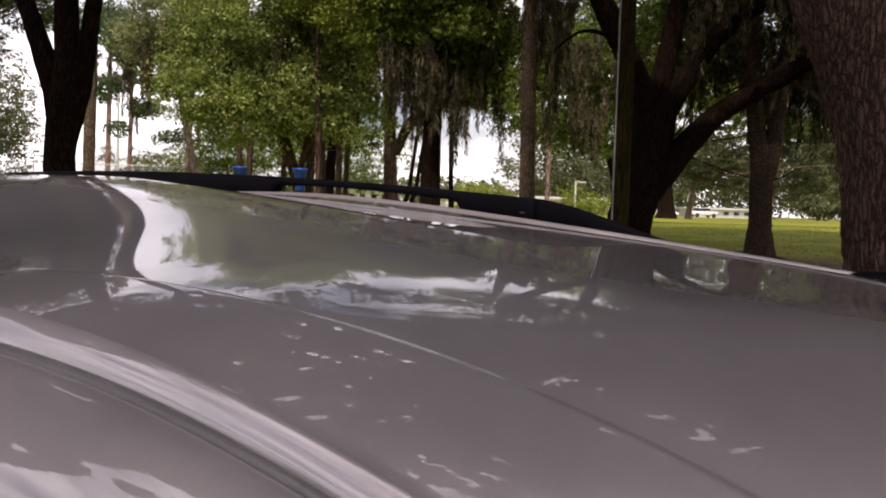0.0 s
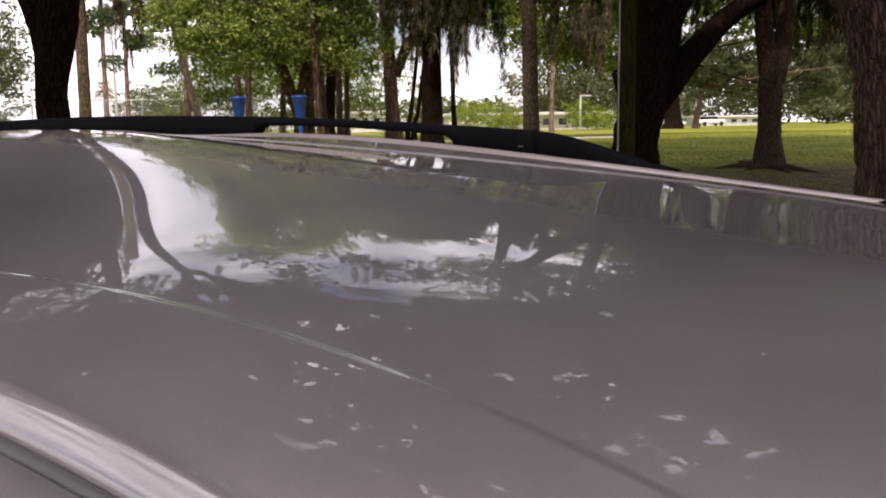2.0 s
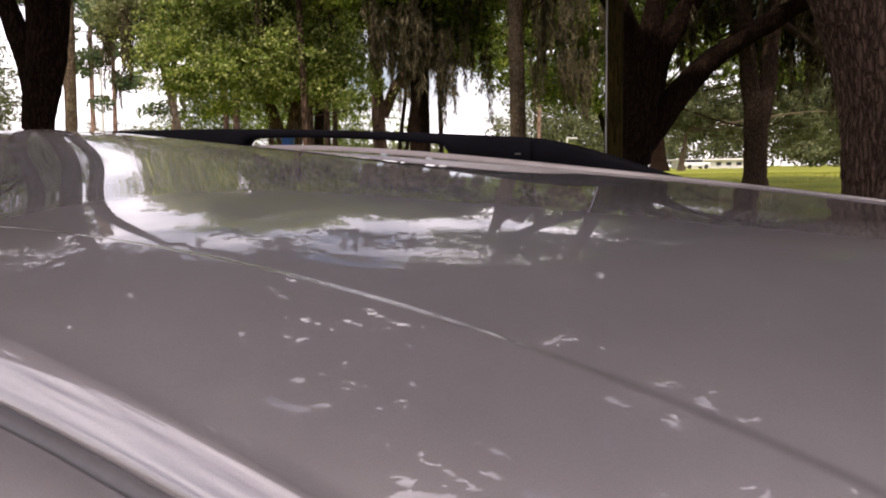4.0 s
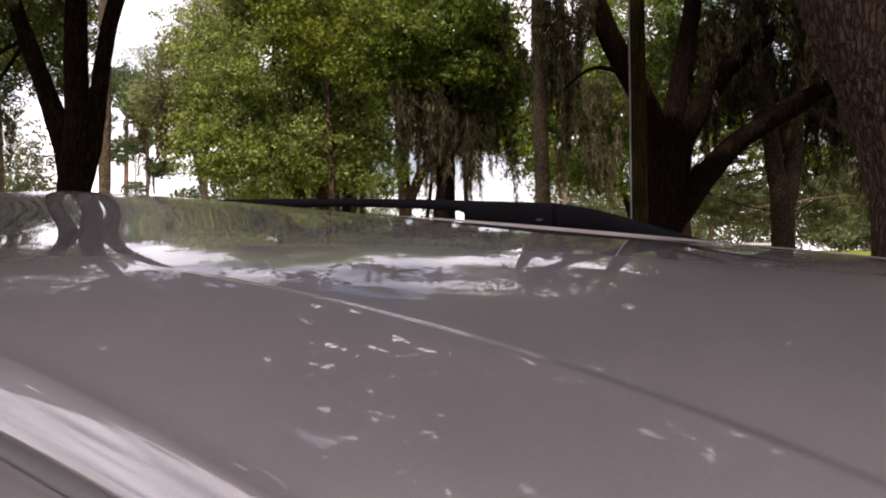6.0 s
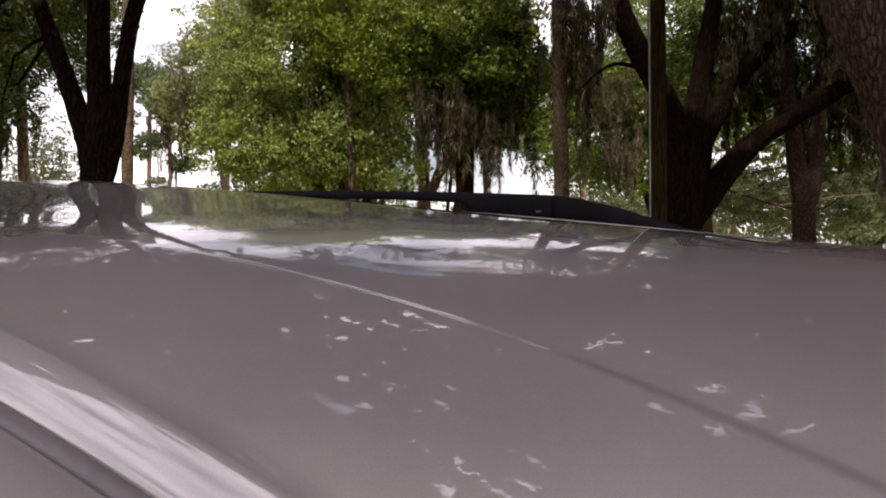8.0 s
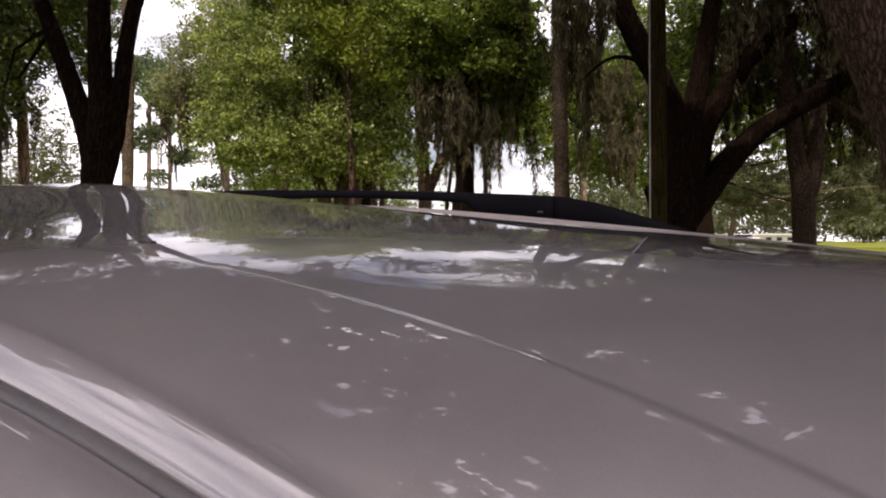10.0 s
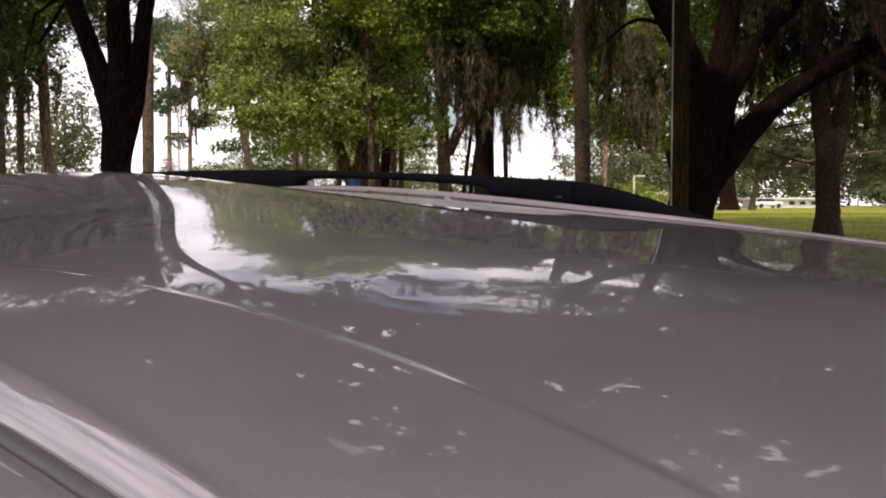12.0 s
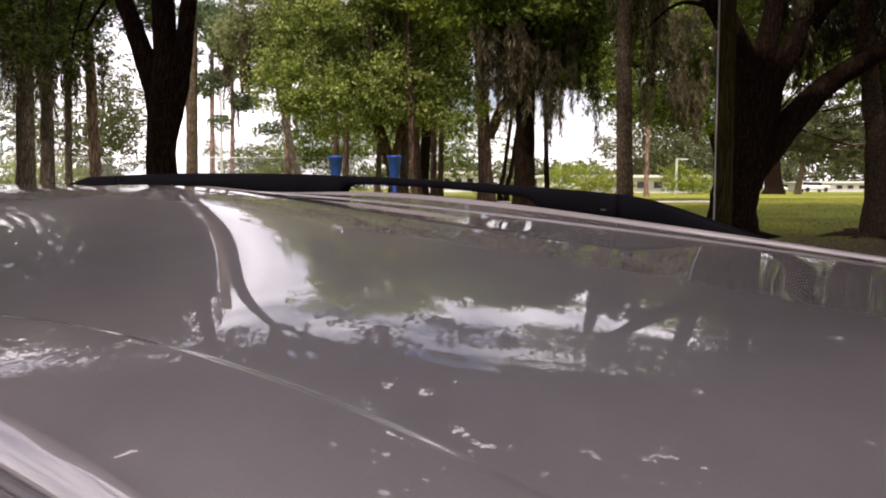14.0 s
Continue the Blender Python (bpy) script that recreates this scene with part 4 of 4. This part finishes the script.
tree("pine_tree", base(-12.05, 30), "tall pine with a bare reddish trunk", up(-12.05, 30, 0.19, 13, (-0.25, 0), 0.7), (), [(-12.0, 30, 13.5, 1.8, 1.8, 1.5), (-11.0, 30, 11.8, 1.0, 0.8, 0.5)], 5000, 0.22, M_PINE, M_PINELEAF, (), 1, 0, 20, sides=14)
tree("palm_tree", base(-5.82, 20.1), "tall cabbage palm trunk with pale bark", up(-5.82, 20.1, 0.14, 9.2, (0.1, 0), 0.9), (), (), 0, 0.1, M_PALM, None, (), 1, 0, 0, sides=16, step=0.15)
for x, y, r, h, w in ((-7.1, 40, 0.14, 9, 1.5), (-10.9, 45, 0.13, 9.5, 1.2), (-13.8, 52, 0.16, 12, 1.7)):
    tree("pine_tree", base(x, y), "slender pine with open feathery foliage", up(x, y, r, h, (0.15, 0), 0.6), (), [(x, y, h, w, w, 1.2), (x - w * 0.8, y, h - 2.2, w * 0.7, 0.6, 0.5), (x + w * 0.7, y, h - 3.2, w * 0.6, 0.6, 0.45), (x - w * 0.4, y, h - 4.3, w * 0.5, 0.5, 0.4)],
         8200, 0.2, M_PINE, M_PINELEAF, [(x, y, h - 2.6, w * 0.5, 0.5, 0.8)], 1.0, 50, 26, "slender pines")
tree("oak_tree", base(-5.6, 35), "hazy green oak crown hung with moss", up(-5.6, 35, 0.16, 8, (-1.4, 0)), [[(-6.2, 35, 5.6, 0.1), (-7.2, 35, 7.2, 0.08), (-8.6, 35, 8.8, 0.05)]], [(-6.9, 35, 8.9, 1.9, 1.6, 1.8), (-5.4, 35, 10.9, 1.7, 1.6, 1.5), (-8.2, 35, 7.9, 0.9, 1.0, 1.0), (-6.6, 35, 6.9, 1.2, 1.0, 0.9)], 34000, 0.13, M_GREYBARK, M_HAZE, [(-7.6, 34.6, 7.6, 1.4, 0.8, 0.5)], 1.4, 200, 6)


# out of view: added to give the door frame a leafy reflection
tree("oak_tree", base(-10.6, 7.0), "unseen leafy oak added for the door frame to mirror", up(-10.6, 7.0, 0.25, 7.5, (0.3, 0)), (), [(-10.4, 7.0, 8.2, 2.6, 2.6, 1.7), (-9.0, 5.4, 6.8, 1.5, 1.5, 1.0), (-11.5, 9.0, 6.6, 1.6, 1.6, 1.2)], 9000, 0.2, M_OAK, M_OAKLEAF, (), 1, 0, 30, clump=0.5)


def palm(x, y, top, r):
    """Cabbage palm: slim trunk and a round head of drooping fronds."""
    root = thing("palm_tree", base(x, y), "small cabbage palm with a round head", "palm tree")
    z0 = rise(x, y)
    v, f = tube([(0, 0, -0.2), (0.02, 0, (top - z0) * 0.5), (0, 0, top - z0)], [r * 1.2, r, r], 10, 0.4, 0.06, 5)
    child("trunk", mesh_arrays("trunk", v, f, M_PALM, True), root)
    rng = np.random.default_rng(int(top * 100))
    vs, fs = [], []
    for k in range(60):
        a, e = rng.uniform(0, 6.28), rng.uniform(-0.7, 1.2)
        ln = rng.uniform(0.7, 1.15)
        d = np.array([math.cos(a) * math.cos(e), math.sin(a) * math.cos(e), math.sin(e)])
        side = np.cross(d, (0, 0, 1.0))
        side /= np.linalg.norm(side) + 1e-9
        tip0 = np.array([0, 0, top - z0]) + d * ln * 0.45
        for b in np.linspace(-1, 1, 9):
            q = tip0 + d * ln * 0.55 * (1 - 0.3 * b * b) + side * b * 0.42 * ln - np.array([0, 0, 0.18 * abs(b) + 0.12])
            n = len(vs)
            vs += [tip0 - side * 0.012, tip0 + side * 0.012, q + side * 0.01, q - side * 0.01]
            fs.append((n, n + 1, n + 2, n + 3))
    tagged(child("fronds", mesh_arrays("fronds", vs, fs, M_FROND), root), kind="stuff")
    return root


palm(-15.9, 60, 4.7, 0.16)


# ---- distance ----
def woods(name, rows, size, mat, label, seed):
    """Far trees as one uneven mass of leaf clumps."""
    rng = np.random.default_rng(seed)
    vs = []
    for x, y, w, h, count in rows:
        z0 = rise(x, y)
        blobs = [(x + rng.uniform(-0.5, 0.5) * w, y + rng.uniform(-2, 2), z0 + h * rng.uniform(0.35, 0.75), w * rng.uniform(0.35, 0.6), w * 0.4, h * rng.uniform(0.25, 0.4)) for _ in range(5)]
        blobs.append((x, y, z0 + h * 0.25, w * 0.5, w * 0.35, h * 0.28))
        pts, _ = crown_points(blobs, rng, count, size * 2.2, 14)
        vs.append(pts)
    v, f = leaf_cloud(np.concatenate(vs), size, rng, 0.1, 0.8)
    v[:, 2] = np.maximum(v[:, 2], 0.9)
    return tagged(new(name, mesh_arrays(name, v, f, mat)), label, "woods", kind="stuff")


_r = random.Random(4)
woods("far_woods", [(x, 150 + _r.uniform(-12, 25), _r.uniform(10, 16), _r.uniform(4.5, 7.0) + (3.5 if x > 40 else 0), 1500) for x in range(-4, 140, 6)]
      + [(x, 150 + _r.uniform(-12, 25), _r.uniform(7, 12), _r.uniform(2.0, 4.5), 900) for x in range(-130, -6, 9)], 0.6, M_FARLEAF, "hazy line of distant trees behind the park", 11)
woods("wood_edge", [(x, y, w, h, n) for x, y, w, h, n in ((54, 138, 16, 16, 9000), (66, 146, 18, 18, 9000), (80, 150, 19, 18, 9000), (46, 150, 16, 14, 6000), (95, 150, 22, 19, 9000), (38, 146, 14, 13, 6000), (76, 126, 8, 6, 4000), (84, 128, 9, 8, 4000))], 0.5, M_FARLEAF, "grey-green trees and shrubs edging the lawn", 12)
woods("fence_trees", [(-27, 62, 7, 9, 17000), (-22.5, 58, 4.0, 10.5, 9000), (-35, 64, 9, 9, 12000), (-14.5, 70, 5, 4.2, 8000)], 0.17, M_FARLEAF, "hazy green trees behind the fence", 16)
woods("shrubs", [(17.6, 60, 2.4, 2.0, 4500), (9.5, 62, 3.0, 2.3, 4500), (12.6, 66, 3.0, 1.6, 3000), (-10, 48, 2.4, 1.9, 2500), (-24, 50, 4, 2.4, 3500)], 0.13, M_BUSH, "bright yellow-green shrubs beyond the lawn", 13)

woods("shaded_thicket", [(x, 44 + 3 * math.sin(x), 4.5, h, 11000) for x, h in ((-6.5, 4.4), (-4.2, 6.4), (-1.8, 7.2), (0.4, 6.6))], 0.115, M_MIDLEAF, "dark thicket in the shade behind the trunks", 14)

# never in view: added so the roof's left side mirrors dark foliage
woods("grove_beside", [(x, y, 6, h, 10000) for x, y, h in ((-18.5, 21.5, 14), (-14.8, 16.5, 11))], 0.42, M_OAKLEAF, "unseen dark tall oaks added for the roof to mirror", 17)
# unseen foliage, added only to cut low sky light from behind
woods("blocking_grove", [(x, y, 9, h, 1500) for x, y, h in ((-22, -16, 7.5), (-12, -19, 7.5), (-2, -20, 7.5), (8, -20, 7.5), (18, -17, 7.5), (25, -8, 7.5), (27, 4, 7.5))], 0.6, M_OAKLEAF, "unseen leaf masses added behind the car to block sky light", 15)

TK = (25.3, 64.0)
tree("oak_tree", base(*TK), "massive far oak trunk with a flared base", up(*TK, 0.62, 7, (-0.5, 0), 0.9), (), [(20.5, 62, 11.4, 4.5, 3, 3.0), (26, 64, 11.4, 5, 3, 3.2), (31.5, 65, 11.0, 4.5, 3, 3.4), (37, 66, 11, 4, 3, 3.6)], 52000, 0.24, M_OAK, M_MIDLEAF, (), 1, 0, 20)
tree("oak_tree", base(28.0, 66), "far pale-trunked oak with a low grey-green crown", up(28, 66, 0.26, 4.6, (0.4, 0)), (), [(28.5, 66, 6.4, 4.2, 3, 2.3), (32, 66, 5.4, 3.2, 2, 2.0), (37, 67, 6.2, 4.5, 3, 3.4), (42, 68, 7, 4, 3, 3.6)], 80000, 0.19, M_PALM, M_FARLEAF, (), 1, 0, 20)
tree("pine_tree", base(11.0, 45), "slim orange-brown pine trunk", up(11, 45, 0.12, 9, (0.1, 0), 0.8), (), [(11, 45, 9.5, 1.4, 1.3, 1.0)], 2000, 0.2, M_PINE, M_PINELEAF, (), 1, 0, 10)


def building(x, y, w, d, h, label, turn=0.0, roof_over=0.6, openings=6):
    root = thing("house", (x, y, rise(x, y)), label, "house", turn=turn)
    part("wall", box((w, d, h), (0, 0, h / 2)), M_WHITE, root)
    part("roof", box((w + 2 * roof_over, d + 2 * roof_over, 0.28), (0, 0, h + 0.12), 0.05), M_ROOFING, root, "pale low roof with wide eaves")
    for k in range(openings):
        cx = -w / 2 + (k + 0.5) * w / openings
        win = part("window", box((w / openings * 0.5, 0.08, h * 0.42), (cx, -d / 2 - 0.03, h * 0.55)), M_DARKWIN, root)
        part("sill", box((w / openings * 0.56, 0.14, 0.07), (cx, -d / 2 - 0.06, h * 0.31)), M_WHITE, win)
    return root


building(59.5, 130, 9.5, 7, 1.25, "low white house with a pale roof beyond the lawn", -8)
building(18, 86, 15, 6, 1.5, "long low park building with a pale flat roof", 4, 0.8, 9)
building(1.5, 90, 7, 5, 1.9, "small pale park shelter behind the trees", 0)


def far_car(x, y, turn, mat):
    root = thing("parked_car", (x, y, rise(x, y)), "distant parked car by the house", "car", turn=turn)
    part("body", box((4.3, 1.75, 0.62), (0, 0, 0.62), 0.16, 3), mat, root, smooth=True)
    part("cabin", box((2.2, 1.5, 0.5), (-0.2, 0, 1.12), 0.16, 3), M_DARKWIN, root, smooth=True)
    for a in (-1.35, 1.35):
        for b in (-0.8, 0.8):
            bm = bmesh.new()
            bmesh.ops.create_cone(bm, cap_ends=True, segments=20, radius1=0.32, radius2=0.32, depth=0.2, matrix=Matrix.Translation((a, b, 0.32)) @ Matrix.Rotation(math.pi / 2, 4, "X"))
            part("wheel", bm, M_RUBBER, root)


far_car(54, 122, 5, M_WHITE)
far_car(11.8, 78, 8, M_WHITE)


# ---- poles, bins, fence ----
def utility_pole():
    x, y = 4.62, 13.85
    root = thing("utility_pole", base(x, y), "olive-brown wooden utility pole with a pale conduit", "utility pole")
    v, f = tube([(0, 0, -0.3), (0, 0, 3), (0.0, 0, 9.5)], [0.155, 0.15, 0.125], 20, 0.4, 0.012, 3)
    child("pole", mesh_arrays("pole", v, f, M_POLE, True), root)
    v, f = tube([(-0.148, -0.06, 0.1), (-0.146, -0.06, 3), (-0.125, -0.055, 9.0)], [0.014] * 3, 8, 0.5, 0.0, 4)
    child("conduit", mesh_arrays("conduit", v, f, M_CONDUIT, True), root, "pale grey conduit down the pole")


utility_pole()


def blue_bin(x, y, top, turn):
    root = thing("litter_bin", base(x, y), "blue tapered bin on a slim blue post", "litter bin", "blue bins on posts", turn=turn)
    z0 = rise(x, y)
    h = top - z0
    bm = bmesh.new()
    prof = [(0.095, h - 0.52), (0.105, h - 0.5), (0.165, h - 0.05), (0.178, h - 0.04), (0.178, h), (0.155, h), (0.15, h - 0.06), (0.09, h - 0.48)]
    rings = [[bm.verts.new((r * math.cos(a), r * math.sin(a), z)) for a in np.linspace(0, 2 * math.pi, 20, endpoint=False)] for r, z in prof]
    for a, b in zip(rings, rings[1:]):
        for k in range(20):
            bm.faces.new((a[k], a[(k + 1) % 20], b[(k + 1) % 20], b[k]))
    bm.faces.new(rings[-1])
    part("bin", bm, M_BLUE, root, smooth=True)
    part("post", cone(0.045, 0.045, h - 0.45, (0, 0, -0.1), 14), M_BLUE, root)
    part("bracket", box((0.02, 0.09, 0.12), (0.1, 0, h - 0.46), 0.005), M_GALV, root)


blue_bin(-2.42, 20.05, 2.53, 0)
blue_bin(-1.04, 20.05, 2.54, 30)


def lamp_post(x, y, top, arm):
    root = thing("street_lamp", base(x, y), "slim pale street lamp beyond the lawn", "street lamp")
    h = top - rise(x, y)
    part("pole", cone(0.09, 0.06, h, (0, 0, 0), 12), M_LAMPMETAL, root)
    part("arm", box((arm, 0.06, 0.06), (arm / 2, 0, h - 0.05)), M_LAMPMETAL, root)
    part("lamp_head", box((0.5, 0.2, 0.1), (arm, 0, h - 0.06), 0.03), M_LAMPMETAL, root)


lamp_post(16.8, 60, 3.9, 0.5)
lamp_post(8.9, 62, 4.1, 0.3)
lamp_post(-12.7, 50, 8.2, 0.3)


def fence(x0, x1, y, height):
    """Chain-link fence: posts, top rail and a net of crossed wires."""
    root = thing("chain_link_fence", (x0, y, rise(x0, y)), "green-grey chain-link fence at the edge of the park", "fence")
    z0 = rise(x0, y)
    n = int((x1 - x0) / 2.5)
    for k in range(n + 1):
        x = k * 2.5
        part("post", cone(0.035, 0.035, height + 0.05, (x, 0, rise(x0 + x, y) - z0), 10), M_GALV, root)
    bm = bmesh.new()
    bmesh.ops.create_cone(bm, cap_ends=True, segments=8, radius1=0.022, radius2=0.022, depth=x1 - x0, matrix=Matrix.Translation(((x1 - x0) / 2, 0, height)) @ Matrix.Rotation(math.pi / 2, 4, "Y"))
    part("top_rail", bm, M_GALV, root)
    vs, fs = [], []
    for k in range(int((x1 - x0) / 0.12)):
        for sgn in (1, -1):
            a = k * 0.12
            b = a + sgn * height * 0.8
            if 0 <= b <= x1 - x0:
                i = len(vs)
                vs += [(a - 0.006, 0.002 * sgn, 0), (a + 0.006, 0.002 * sgn, 0), (b + 0.006, 0.002 * sgn, height), (b - 0.006, 0.002 * sgn, height)]
                fs.append((i, i + 1, i + 2, i + 3))
    tagged(child("net", mesh_arrays("net", vs, fs, M_GALV), root, "crossed wire netting"), kind="stuff")


fence(-22, -2, 42, 1.9)


# ---- grass ----
def grass():
    rng = np.random.default_rng(5)
    n = 60000
    x, y = rng.uniform(3, 26, n), 12 + rng.uniform(0, 1, n) ** 1.4 * 26
    z = np.array([rise(a, b) for a, b in zip(x, y)])
    a, h = rng.uniform(0, 6.28, n), rng.uniform(0.012, 0.032, n)
    dx, dy = np.cos(a) * 0.012, np.sin(a) * 0.012
    lx, ly = rng.normal(0, 0.025, n), rng.normal(0, 0.025, n)
    v = np.stack([np.stack([x - dx, y - dy, z], -1), np.stack([x + dx, y + dy, z], -1), np.stack([x + lx, y + ly, z + h], -1)], 1).reshape(-1, 3)
    return tagged(new("grass", mesh_arrays("grass", v, np.arange(3 * n).reshape(n, 3), M_BLADE)), "uneven tufts of lawn grass", "grass", kind="stuff")


grass()


def litter():
    """Fallen leaves and bark on the soil round the trees."""
    rng = np.random.default_rng(8)
    n = 9000
    x, y = rng.uniform(2, 16, n), 9 + rng.uniform(0, 1, n) ** 0.8 * 9.5
    c = np.array([(a, b, rise(a, b) + 0.012) for a, b in zip(x, y)])
    v, f = leaf_cloud(c, 0.06, rng, 0.0, 0.6)
    v[:, 2] = np.repeat(c[:, 2], 4) + (v[:, 2] - np.repeat(c[:, 2], 4)) * 0.25
    return tagged(new("leaf_litter", mesh_arrays("leaf_litter", v, f, M_LITTER)), "brown fallen leaves scattered under the oaks", "leaf litter", kind="stuff")


litter()
